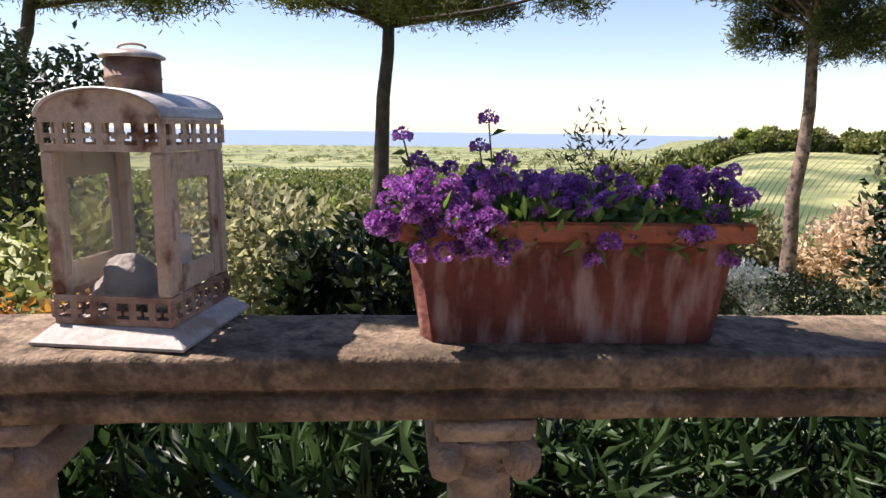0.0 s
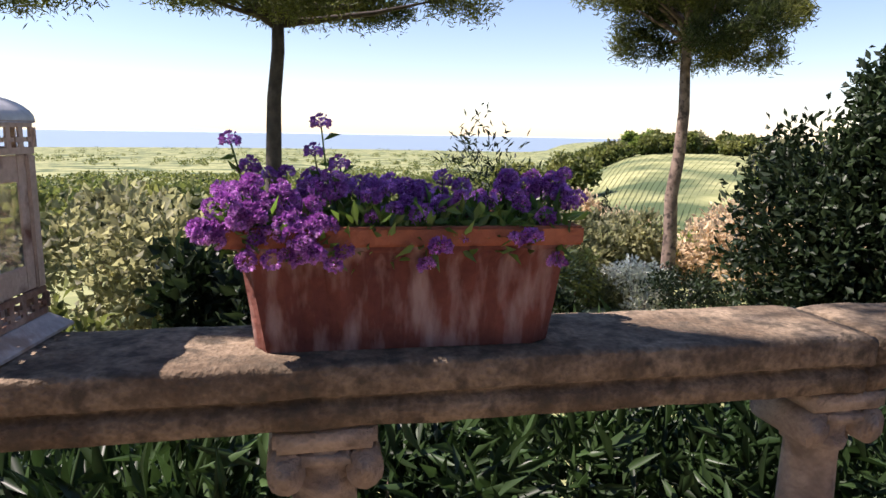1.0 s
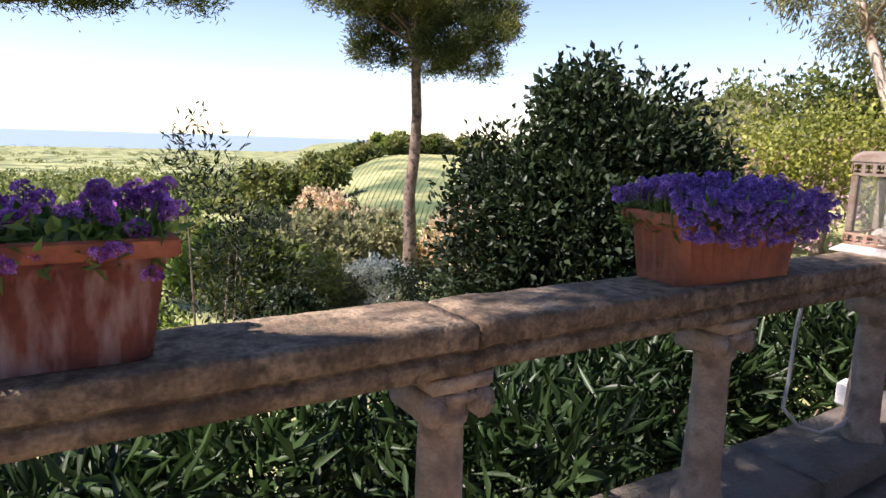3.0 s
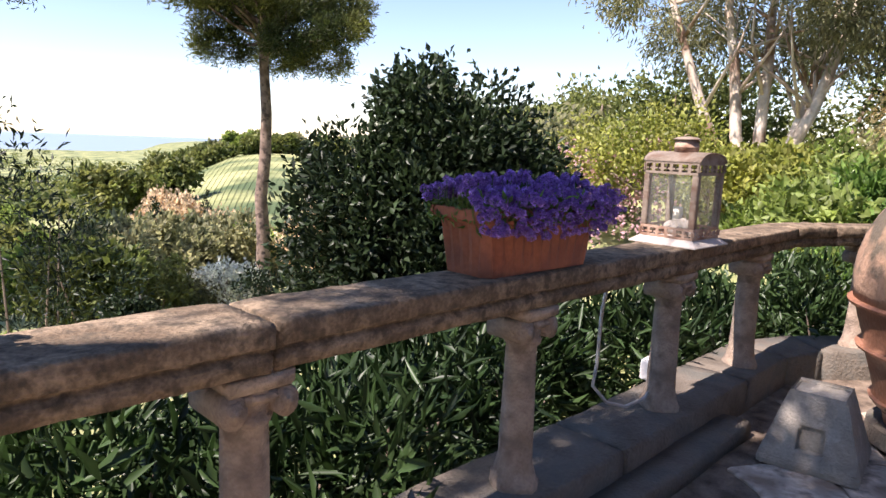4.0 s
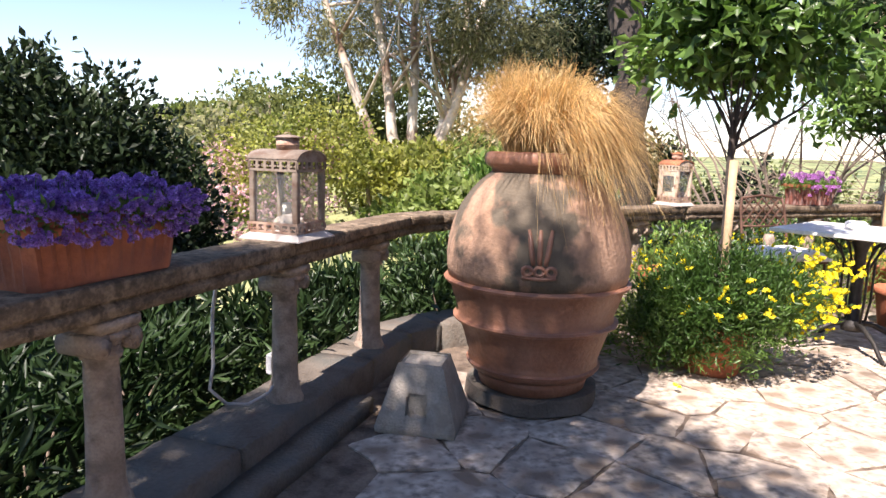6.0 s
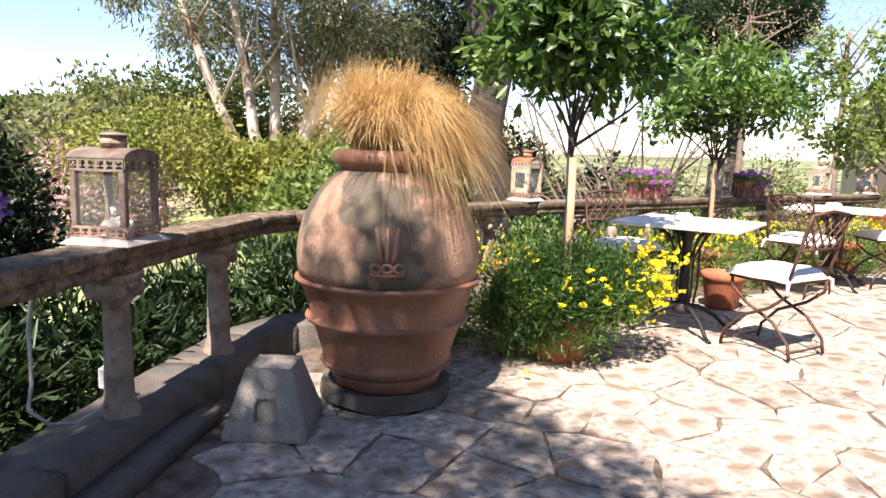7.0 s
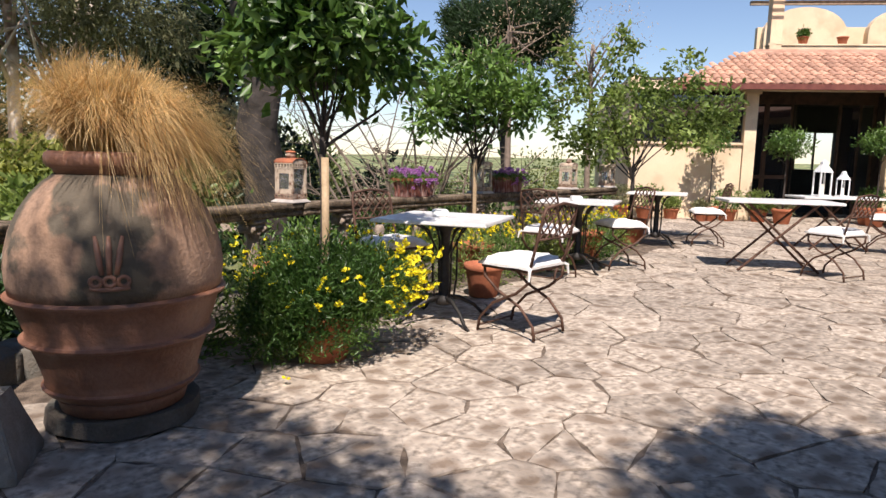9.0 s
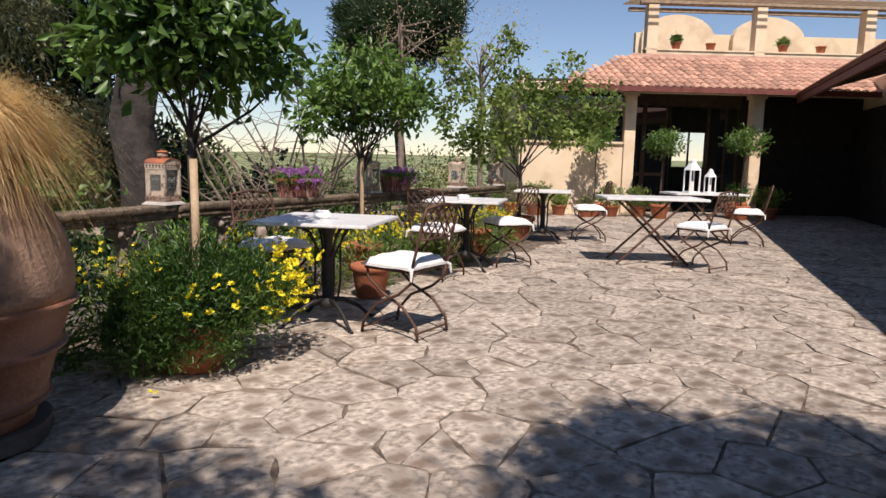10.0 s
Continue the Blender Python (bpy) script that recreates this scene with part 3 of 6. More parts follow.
def rim_ring(L, W, H):
    bm = bmesh.new()
    for s in (-1, 1):
        box(bm, -L / 2 - 0.004, L / 2 + 0.004, s * W / 2 - 0.012, s * W / 2 + 0.004 if s > 0 else s * W / 2 + 0.012, H * 0.85, H * 1.006, bevel=0.003) if s > 0 else box(bm, -L / 2 - 0.004, L / 2 + 0.004, -W / 2 - 0.004, -W / 2 + 0.012, H * 0.85, H * 1.006, bevel=0.003)
        box(bm, s * L / 2 - (0.012 if s > 0 else 0.004), s * L / 2 + (0.004 if s > 0 else 0.012), -W / 2 + 0.0125, W / 2 - 0.0125, H * 0.85, H * 1.004, bevel=0.003)
    return bm


planter((0.440, 0.966, rail_z(0.44) + 0.002), 3.4, 0.485, 0.185, 0.172, "weathered red terracotta window box with white efflorescence")
flowers((0.440, 0.966), 3.4, 0.48, 0.19, rail_z(0.44) + 0.155, 120, 0.0165, PETAL, L_CITRUS, "trailing purple flowers spilling over a terracotta box", 3, 0.055, 0.075, 0.06,
        tall=((-0.115, -0.02, 0.155), (-0.235, -0.03, 0.13), (-0.09, -0.03, 0.10), (-0.125, 0.0, 0.115), (-0.10, -0.06, 0.085), (0.245, 0.0, 0.055), (0.17, 0.03, 0.07)), spill=42)
planter((2.012, 1.105, rail_z(2.0) + 0.002), 3.5, 0.50, 0.19, 0.172, "clean orange terracotta window box with shallow flutes", clay=TERRA_CLEAN)
flowers((2.012, 1.105), 3.5, 0.52, 0.25, rail_z(2) + 0.150, 330, 0.0145, PETAL_BLUE, L_CITRUS, "dense mound of violet flowers in a terracotta box", 4, 0.06, 0.095, spill=110, spill_to=0.58)


# metal lantern
def lantern(at, turn, s=1.0, label="", metal=PAINTED, roof=TIN, rocks=True, doors=True, wide=1.0):
    ob = thing("lantern", at, label or "worn cream metal lantern with glass panes and a chimney", "lantern", "lanterns on the balustrade", turn=turn)
    W, D = 0.163, 0.172
    bm = bmesh.new()
    lo = [bm.verts.new((sx * 0.106, sy * 0.110, 0.0)) for sx, sy in ((-1, -1), (1, -1), (1, 1), (-1, 1))]
    l2 = [bm.verts.new((v.co.x, v.co.y, 0.004)) for v in lo]
    hi = [bm.verts.new((sx * (W / 2 + 0.002), sy * (D / 2 + 0.002), 0.024)) for sx, sy in ((-1, -1), (1, -1), (1, 1), (-1, 1))]
    bm.faces.new(list(reversed(lo)))
    bm.faces.new(hi)
    for a, b in ((lo, l2), (l2, hi)):
        for k in range(4):
            bm.faces.new((a[k], a[(k + 1) % 4], b[(k + 1) % 4], b[k]))
    part("base", bm, WORN_WHITE, ob, "flared white base")
    def band(z0, z1, name):
        bm = bmesh.new()
        for along_x, half, off in ((True, W / 2, D / 2), (False, D / 2, W / 2)):
            for s in (-1, 1):
                def b(u0, u1, a, c):
                    if along_x:
                        box(bm, u0, u1, s * off - 0.0015, s * off + 0.0015, a, c)
                    else:
                        box(bm, s * off - 0.0015, s * off + 0.0015, u0, u1, a, c)
                b(-half, half, z0, z0 + 0.009)
                b(-half, half, z1 - 0.009, z1)
                n = 6
                for k in range(n + 1):
                    u = -half + 2 * half * k / n
                    b(u - 0.005, u + 0.005, z0 + 0.009, z1 - 0.009)
                    if k < n:
                        m = u + half / n
                        zc = (z0 + z1) / 2 - 0.003
                        b(u + 0.005, m - 0.0022, zc - 0.003, zc + 0.003)
                        b(m + 0.0022, u + 2 * half / n - 0.005, zc - 0.003, zc + 0.003)
        part(name, bm, RUST if name == "lower_band" else metal, ob, "pierced rusty band" if name == "lower_band" else "pierced band")
    band(0.025, 0.065, "lower_band")
    band(0.255, 0.30, "upper_band")
    for sx in (-1, 1):
        for sy in (-1, 1):
            frame_bm = bmesh.new()
            box(frame_bm, sx * (W / 2 - 0.008) - 0.0095, sx * (W / 2 - 0.008) + 0.0095, sy * (D / 2 - 0.008) - 0.0095, sy * (D / 2 - 0.008) + 0.0095, 0.0655, 0.2545, bevel=0.002)
            part("corner_post", frame_bm, metal, ob)
    for k, (w, off, rz) in enumerate(((W, D / 2, 0), (D, W / 2, 90), (W, D / 2, 180), (D, W / 2, 270))):
        pn = part("pane", boxed(-w / 2 + 0.018, w / 2 - 0.018, -0.001, 0.001, 0.066, 0.254), GLASS, ob)
        pn.matrix_basis = pose(0, 0, 0, 0, 0, rz) @ pose(0, -off + 0.006, 0)
        pn.visible_shadow = False
        if doors and k in (1, 3):
            fb = bmesh.new()
            for a, b, c, d in ((-w / 2 + 0.0176, -w / 2 + 0.038, 0.066, 0.254), (w / 2 - 0.038, w / 2 - 0.0176, 0.066, 0.254), (-w / 2 + 0.0382, w / 2 - 0.0382, 0.066, 0.102), (-w / 2 + 0.0382, w / 2 - 0.0382, 0.218, 0.254)):
                box(fb, a, b, -0.004, -0.0012, c, d, bevel=0.001)
            dr = part("door", fb, metal, ob, "cream door frame")
            dr.matrix_basis = pn.matrix_basis.copy()
            if k == 1:
                part("hinge", tube([(-w / 2 + 0.014, -0.006, 0.14), (-w / 2 + 0.014, -0.006, 0.185)], 0.0035, 8), RUST, dr)
    # arched roof: two gable plates and a curved sheet
    bm = bmesh.new()
    arc = [(W / 2 * 1.04 * math.cos(a), 0.300 + 0.036 * math.sin(a)) for a in np.linspace(math.pi, 0, 17)]
    rows = []
    for y in (-D / 2 * 1.07, D / 2 * 1.07):
        rows.append(([bm.verts.new((x, y, z)) for x, z in arc], [bm.verts.new((x * 0.985, y, z - 0.003)) for x, z in arc]))
    (a0, a1), (b0, b1) = rows
    for k in range(16):
        bm.faces.new((a0[k], a0[k + 1], b0[k + 1], b0[k]))
        bm.faces.new((a1[k + 1], a1[k], b1[k], b1[k + 1]))
        bm.faces.new((a0[k + 1], a0[k], a1[k], a1[k + 1]))
        bm.faces.new((b0[k], b0[k + 1], b1[k + 1], b1[k]))
    part("roof", bm, roof, ob, "curved tin roof", True)
    for s in (-1, 1):
        bm = bmesh.new()
        f = [bm.verts.new((x * 0.975, s * D / 2 - 0.001, z - 0.004)) for x, z in arc]
        g = [bm.verts.new((x * 0.975, s * D / 2 + 0.001, z - 0.004)) for x, z in arc]
        bm.faces.new(f)
        bm.faces.new(list(reversed(g)))
        for k in range(17):
            j = (k + 1) % 17
            bm.faces.new((f[j], f[k], g[k], g[j]))
        part("gable", bm, metal, ob)
    part("chimney", lathe([(0.036, 0.325), (0.036, 0.350), (0.0375, 0.352), (0.036, 0.354), (0.036, 0.378)], 28), RUST, ob, "rust-flecked round chimney", True)
    part("cap", lathe([(0.042, 0.3782), (0.043, 0.381), (0.030, 0.388), (0.012, 0.391), (0.0, 0.392)], 28), roof, ob, "tin chimney cap", True)
    part("ring", tube([(0.02 * math.cos(a), 0.0, 0.392 + 0.006 * math.sin(a)) for a in np.linspace(0, math.pi, 9)], 0.0018, 6), RUST, ob)
    ob.scale = (s * wide, s * wide, s)
    if rocks:
        for k, (x, y, r) in enumerate(((-0.02, -0.02, 0.040), (0.04, -0.03, 0.024), (0.02, 0.035, 0.03))):
            bm = bmesh.new()
            bmesh.ops.create_icosphere(bm, subdivisions=3, radius=r)
            rough_up(bm, r * 0.55, 22, 0, k * 3.0 + at[0])
            c, sn = math.cos(math.radians(turn)), math.sin(math.radians(turn))
            rk = part("stone", bm, ROCK, None)
            tagged(rk, "rough grey-brown stone inside a lantern", "stone", "stones in lanterns")
            low = min(v.co.z for v in rk.data.vertices)
            rk.location = (at[0] + (x * c - y * sn) * s, at[1] + (x * sn + y * c) * s, at[2] + 0.025 * s - low * 0.97)
        cd = part("candle", lathe([(0.018, 0.0), (0.018, 0.10), (0.016, 0.104), (0.003, 0.106)], 20), WAX, None, "", True)
        tagged(cd, "cream pillar candle standing in a lantern", "candle", "candles in lanterns")
        c, sn = math.cos(math.radians(turn)), math.sin(math.radians(turn))
        cd.location = (at[0] + (0.035 * c - 0.03 * sn) * s, at[1] + (0.035 * sn + 0.03 * c) * s, at[2] + 0.025 * s)
    return ob


lantern((-0.164, 0.914, rail_z(-0.18) + 0.003), -4.0, 0.975, wide=1.01)
lantern((2.935, 1.178, rail_z(2.9) + 0.003), 3.5, 1.03, "weathered metal lantern with dull tin roof on the stone rail, darkened for shade", WEATHERED_SHADED, WEATHERED_SHADED, doors=False, wide=1.2)

# large clay jar and its grass
JX, JY = 3.79, 0.425
# added slab that lifts the jar; dark stone imitates the shade beneath
bm = lathe([(0.30, 0.002), (0.315, 0.012), (0.31, 0.066), (0.295, 0.078)], 22)
rough_up(bm, 0.02, 5.0)
for v in bm.verts:
    v.co.z = 0.0785 if v.co.z > 0.06 else max(0.0, v.co.z)
slab = part("stone_slab", bm, PLINTH, None)
slab.location = (JX + 0.03, JY + 0.01, 0.0)
tagged(slab, "low round slab added under the jar, dark for its shade", "stone slab")
jar = thing("storage_jar", (JX, JY, 0.0), "huge weathered terracotta oil jar with raised bands", "jar")
part("foot", lathe([(0.225, 0.079), (0.238, 0.088), (0.246, 0.12), (0.256, 0.149)], 56), JAR_LOW, jar, "narrow clay foot", True)
LOW = ((0.262, 0.15), (0.286, 0.168), (0.296, 0.19), (0.288, 0.212), (0.292, 0.232), (0.318, 0.32), (0.336, 0.37), (0.356, 0.383), (0.362, 0.395), (0.352, 0.407), (0.345, 0.42), (0.372, 0.503), (0.384, 0.548), (0.406, 0.560), (0.412, 0.573), (0.400, 0.585))
part("lower_body", lathe(LOW, 72), JAR_LOW, jar, "red-brown banded lower body", True)
part("upper_body", lathe([(0.395, 0.584), (0.402, 0.632), (0.405, 0.69), (0.398, 0.756), (0.380, 0.832), (0.348, 0.908), (0.305, 0.974), (0.262, 1.022), (0.232, 1.046), (0.222, 1.056)], 72), JAR, jar, "pale clay shoulder with dark stains", True)
part("rim", lathe([(0.218, 1.057), (0.222, 1.075), (0.238, 1.082), (0.250, 1.096), (0.252, 1.12), (0.246, 1.138), (0.232, 1.146), (0.205, 1.146), (0.195, 1.12), (0.19, 1.0)], 72), JAR_LOW, jar, "thick rolled rim", True)
for r_, z_ in ((0.402, 0.573), (0.356, 0.395), (0.289, 0.190)):
    part("band", lathe([(r_ - 0.012, z_ - 0.016), (r_ + 0.010, z_ - 0.006), (r_ + 0.013, z_ + 0.003), (r_ + 0.004, z_ + 0.010), (r_ - 0.012, z_ + 0.014)], 72), JAR_LOW, jar, "raised clay band")
# raised mark: three prongs over scrolls
bm = bmesh.new()
va = math.atan2(-0.546 - JY, 0.828 - JX) - 0.02
def on_jar(u, z):
    z += 0.04
    r = np.interp(z, [0.584, 0.632, 0.69, 0.756, 0.832, 0.908], [0.397, 0.404, 0.407, 0.400, 0.382, 0.350])
    a = va + u / 0.40
    return (r * math.cos(a), r * math.sin(a), z)
for u in (-0.038, 0.0, 0.038):
    tube([on_jar(u * 1.25, 0.80), on_jar(u, 0.75), on_jar(u * 0.8, 0.70), on_jar(u * 0.6, 0.66)], [0.006, 0.011, 0.011, 0.008], 8, bm)
for s in (-1, 0, 1):
    tube([on_jar(s * 0.045 + 0.018 * math.cos(a), 0.635 + 0.018 * math.sin(a)) for a in np.linspace(0, 2 * math.pi, 11)], 0.008, 6, bm)
tube([on_jar(u, 0.605 + 1.3 * u * u) for u in np.linspace(-0.065, 0.065, 9)], 0.009, 6, bm)
part("raised_mark", bm, JAR_LOW, jar, "moulded pronged emblem", True)

jar.scale = (1.03, 1.03, 1.0)
grass = thing("dry_grass", (JX, JY, 1.11), "tousled tuft of golden dry grass in a jar", "ornamental grass")
rng = np.random.default_rng(11)
N, K = 12000, 8
lean = math.atan2(-1.0, 0.25)
a = rng.uniform(0, 2 * math.pi, N)
r0 = 0.17 * np.sqrt(rng.random(N))
root = np.column_stack([r0 * np.cos(a), r0 * np.sin(a), np.zeros(N)])
out = np.column_stack([np.cos(a + rng.normal(0, 0.35, N)), np.sin(a + rng.normal(0, 0.35, N)), np.zeros(N)]) * rng.uniform(0.15, 1.0, N)[:, None]
out += np.array([math.cos(lean), math.sin(lean), 0]) * rng.uniform(0.0, 0.34, N)[:, None]
mag = np.linalg.norm(out, axis=1)
h = rng.uniform(0.30, 0.49, N) - 0.12 * np.clip(mag, 0, 1.2)
reach = rng.uniform(0.20, 0.36, N)
drop_ = rng.uniform(0.05, 0.42, N) * np.clip(mag, 0, 1.1) * (0.45 + 0.55 * (out @ np.array([math.cos(lean), math.sin(lean), 0]) > 0.25))
side = np.column_stack([-np.sin(a), np.cos(a), np.zeros(N)])
V = np.empty((N, K, 2, 3))
for k in range(K):
    u = k / (K - 1)
    p = root + out * (reach * (u ** 1.25) * 1.25)[:, None]
    p[:, 2] += h * (1.9 * u - 0.95 * u * u) - drop_ * u ** 3 * 1.15
    p += np.column_stack([np.sin(a * 9 + u * 3), np.cos(a * 7 + u * 4), np.sin(a * 5 + u * 2)]) * 0.03 * u
    w = 0.0017 * (1 - 0.8 * u)
    V[:, k, 0] = p - side * w
    V[:, k, 1] = p + side * w
part("blades", fast_mesh("blades", V.reshape(-1, 3), [(2 * k, 2 * k + 1, 2 * k + 3, 2 * k + 2) for k in range(K - 1)], N), STRAW, grass, kind="stuff")

# cast stone block
blk = thing("stone_block", (3.285, 0.742, 0.0), "squat tapered cast-stone block with a square recess", "block", turn=-77.5)
bm = bmesh.new()
b0 = [(-0.18, -0.18), (0.18, -0.18), (0.18, 0.18), (-0.18, 0.18)]
rows = [[bm.verts.new((x * k, y * k, z)) for x, y in b0] for k, z in ((0.91, 0.0), (0.925, 0.012), (0.925, 0.035), (0.52, 0.275), (0.49, 0.286))]
for n_, (a, b) in enumerate(zip(rows, rows[1:])):
    for k in range(4):
        if n_ == 2 and k == 0:
            # front face with a square niche
            def on_face(x, z, deep=0.0):
                return bm.verts.new((x, -0.1665 + 0.073 * (z - 0.035) / 0.24 + deep, z))
            rim_ = [on_face(-0.045, 0.075), on_face(0.045, 0.075), on_face(0.045, 0.168), on_face(-0.045, 0.168)]
            inn = [bm.verts.new((v.co.x * 0.94, -0.112, v.co.z)) for v in rim_]
            outer = [a[0], a[1], b[1], b[0]]
            for q in range(4):
                w = (q + 1) % 4
                bm.faces.new((outer[q], outer[w], rim_[w], rim_[q]))
                bm.faces.new((rim_[q], rim_[w], inn[w], inn[q]))
            bm.faces.new(inn)
        else:
            bm.faces.new((a[k], a[(k + 1) % 4], b[(k + 1) % 4], b[k]))
bm.faces.new(list(reversed(rows[0])))
top = bm.faces.new(rows[-1])
bmesh.ops.inset_individual(bm, faces=[top], thickness=0.062)
for v in top.verts:
    v.co.z -= 0.02
bmesh.ops.bevel(bm, geom=[e for e in bm.edges if e.calc_length() > 0.11], offset=0.006, segments=2, affect="EDGES")
part("body", rough_up(bm, 0.003, 30), CONCRETE, blk)

# cable and junction box on the post
cable = part("cable", tube([(2.62, 1.24, 0.70), (2.60, 1.25, 0.55), (2.61, 1.26, 0.36), (2.58, 1.25, 0.28), (2.63, 1.22, 0.215), (2.72, 1.20, 0.185), (2.84, 1.20, 0.19), (2.93, 1.22, 0.225)], 0.0065, 8), PVC, None, "", True)
tagged(cable, "grey cable hanging behind the balustrade posts", "cable")
jb = thing("junction_box", (2.985, 1.285, 0.215), "small white plastic junction box beside a post", "electrical box", turn=10)
part("housing", boxed(-0.035, 0.035, -0.022, 0.022, 0, 0.085, bevel=0.006), WHITE_PAINT, jb)
part("lid", boxed(-0.031, 0.031, -0.027, -0.0222, 0.006, 0.079, bevel=0.003), WHITE_PAINT, jb)


# shrubs behind the balustrade
def shrub(name, lobes, clumps, per, spread, length, width, leaf, label, category="shrub", group="", seed=1, up=0.25, trunk=0.02, bark=TWIG, shell=0.6, stems=5):
    cx, cy = sum(a[0] for a in lobes) / len(lobes), sum(a[1] for a in lobes) / len(lobes)
    gz = land(cx, cy)
    ob = thing(name, (0, 0, 0), label, category, group)
    bm = bmesh.new()
    rg = random.Random(seed)
    for k in range(stems):
        a = lobes[k % len(lobes)]
        e = Vector(a[:3]) + Vector([rg.uniform(-0.6, 0.6) * q for q in a[3:]])
        s = Vector((a[0] + rg.uniform(-0.2, 0.2) * a[3], a[1] + rg.uniform(-0.2, 0.2) * a[4], min(gz, a[2] - a[5]) - 0.05))
        m = s.lerp(e, 0.5) + Vector((rg.uniform(-1, 1), rg.uniform(-1, 1), 0)) * 0.1 * a[3]
        tube([s, m, e], [trunk, trunk * 0.7, trunk * 0.3], 6, bm)
    part("woody_frame", bm, bark, ob, kind="stuff")
    foliage("crown", lobes, clumps, per, spread, length, width, leaf, ob, seed, up, shell)
    return ob


for k in range(13):
    d = 0.5 + k * 0.62
    x, y, a = along(d)
    o = 0.55 + 0.16 * ((k * 7) % 3)
    px, py = x - math.sin(a) * o, y + math.cos(a) * o
    top = (0.34, 0.40, 0.30, 0.42)[k % 4]
    shrub("oleander", [(px, py, 0.02, 0.42, 0.36, top), (px - math.sin(a) * 0.55, py + math.cos(a) * 0.55, -0.25, 0.45, 0.4, top)], 150, 18, 0.06, 0.135, 0.026, L_OLEANDER,
          "dark green oleander with long narrow leaves below the rail", "oleander", "oleanders below the balustrade", 40 + k, 0.5, 0.012)
for k in range(10):
    d = 7.2 + k * 0.78
    x, y, a = along(d)
    px, py = x - math.sin(a) * 0.5, y + math.cos(a) * 0.5
    shrub("low_shrub", [(px, py, 0.10, 0.5, 0.42, 0.52 + 0.08 * (k % 3)), (px - math.sin(a) * 0.6, py + math.cos(a) * 0.6, 0.0, 0.6, 0.5, 0.62 + 0.1 * (k % 2))], 120, 16, 0.06, 0.075, 0.026, L_CITRUS if k % 2 else L_OLEANDER,
          "glossy green shrub growing against the balustrade", "shrub", "shrubs outside the balustrade", 80 + k, 0.4, 0.012)
# planting bed inside the far rail
for k in range(11):
    d = 7.5 + k * 0.62
    x, y, a = along(d)
    o = -0.42 - 0.1 * (k % 2)
    px, py = x - math.sin(a) * o, y + math.cos(a) * o
    b = shrub("bed_plant", [(px, py, 0.16, 0.34, 0.28, 0.32 + 0.05 * (k % 3))], 80, 15, 0.05, 0.07, 0.014, L_FRESH if k % 3 else L_CITRUS, "leafy green bed plant with yellow daisies", "bed plant", "plants in the bed", 120 + k, 0.6, 0.006)
    rg = np.random.default_rng(300 + k)
    n = 60
    pts = np.column_stack([rg.normal(px, 0.2, n), rg.normal(py, 0.18, n), rg.uniform(0.38, 0.60, n)])
    P = np.repeat(pts, 9, 0)
    part("blossom", leaves("blossom", P, rg.normal(size=P.shape) + [0, 0, 0.3], 0.02, 0.016, rg), PETAL_YELLOW, b, kind="stuff")


def tree(name, at, top, lobes, r0, nl, clumps, per, spread, length, width, leaf, bark, label, category="tree", group="", seed=1, up=0.0, shell=0.6):
    ob = thing(name, (0, 0, 0), label, category, group)
    part("trunk", limbs(at, top, lobes, r0, nl, seed, low=0.92 if "pine" in name else 0.72), bark, ob, "", True)
    foliage("crown", lobes, clumps, per, spread, length, width, leaf, ob, seed, up, shell)
    return ob


def lobed(cx, cy, cz, rx, ry, rz, n, seed, size=0.5):
    rg = random.Random(seed)
    out = []
    for k in range(n):
        a, q = 2 * math.pi * (k + rg.random() * 0.7) / n, rg.uniform(0.35, 0.75)
        s = size * rg.uniform(0.75, 1.2)
        out.append((cx + rx * q * math.cos(a), cy + ry * q * math.sin(a), cz + rz * rg.uniform(-0.6, 0.6), rx * s, ry * s, rz * s * 1.1))
    return out


# pines on the lawn
P2 = (6.45, 12.62, -2.6)
tree("stone_pine", P2, (6.50, 12.60, 3.2), lobed(6.65, 12.5, 3.3, 2.7, 2.4, 1.1, 15, 5, 0.21) + lobed(6.55, 12.5, 3.9, 1.7, 1.6, 1.0, 11, 55, 0.27), 0.155, 26, 1500, 34, 0.085, 0.13, 0.02, L_PINE, BARK, "tall stone pine with a bare trunk and flat crown", "pine tree", "pines", 5, 0.5)
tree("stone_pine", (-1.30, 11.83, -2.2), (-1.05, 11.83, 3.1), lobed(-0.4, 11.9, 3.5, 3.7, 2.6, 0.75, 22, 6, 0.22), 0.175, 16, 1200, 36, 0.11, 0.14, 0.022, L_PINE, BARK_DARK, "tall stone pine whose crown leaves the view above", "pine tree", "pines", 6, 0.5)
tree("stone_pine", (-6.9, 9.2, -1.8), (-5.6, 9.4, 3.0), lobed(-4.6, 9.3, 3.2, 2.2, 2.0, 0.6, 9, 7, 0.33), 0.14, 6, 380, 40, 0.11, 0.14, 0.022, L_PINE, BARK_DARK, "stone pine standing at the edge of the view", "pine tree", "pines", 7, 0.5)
# shade tree that stands on the terrace behind the path, crown overhead
tree("shade_pine", (-3.3, 2.1, -0.7), (-1.4, 1.1, 4.5), lobed(-0.85, 0.6, 5.1, 1.15, 1.3, 0.45, 10, 8, 0.36), 0.2, 6, 310, 36, 0.12, 0.16, 0.026, L_PINE, BARK, "leaning pine whose crown shades the terrace corner", "pine tree", "pines", 8, 0.3)
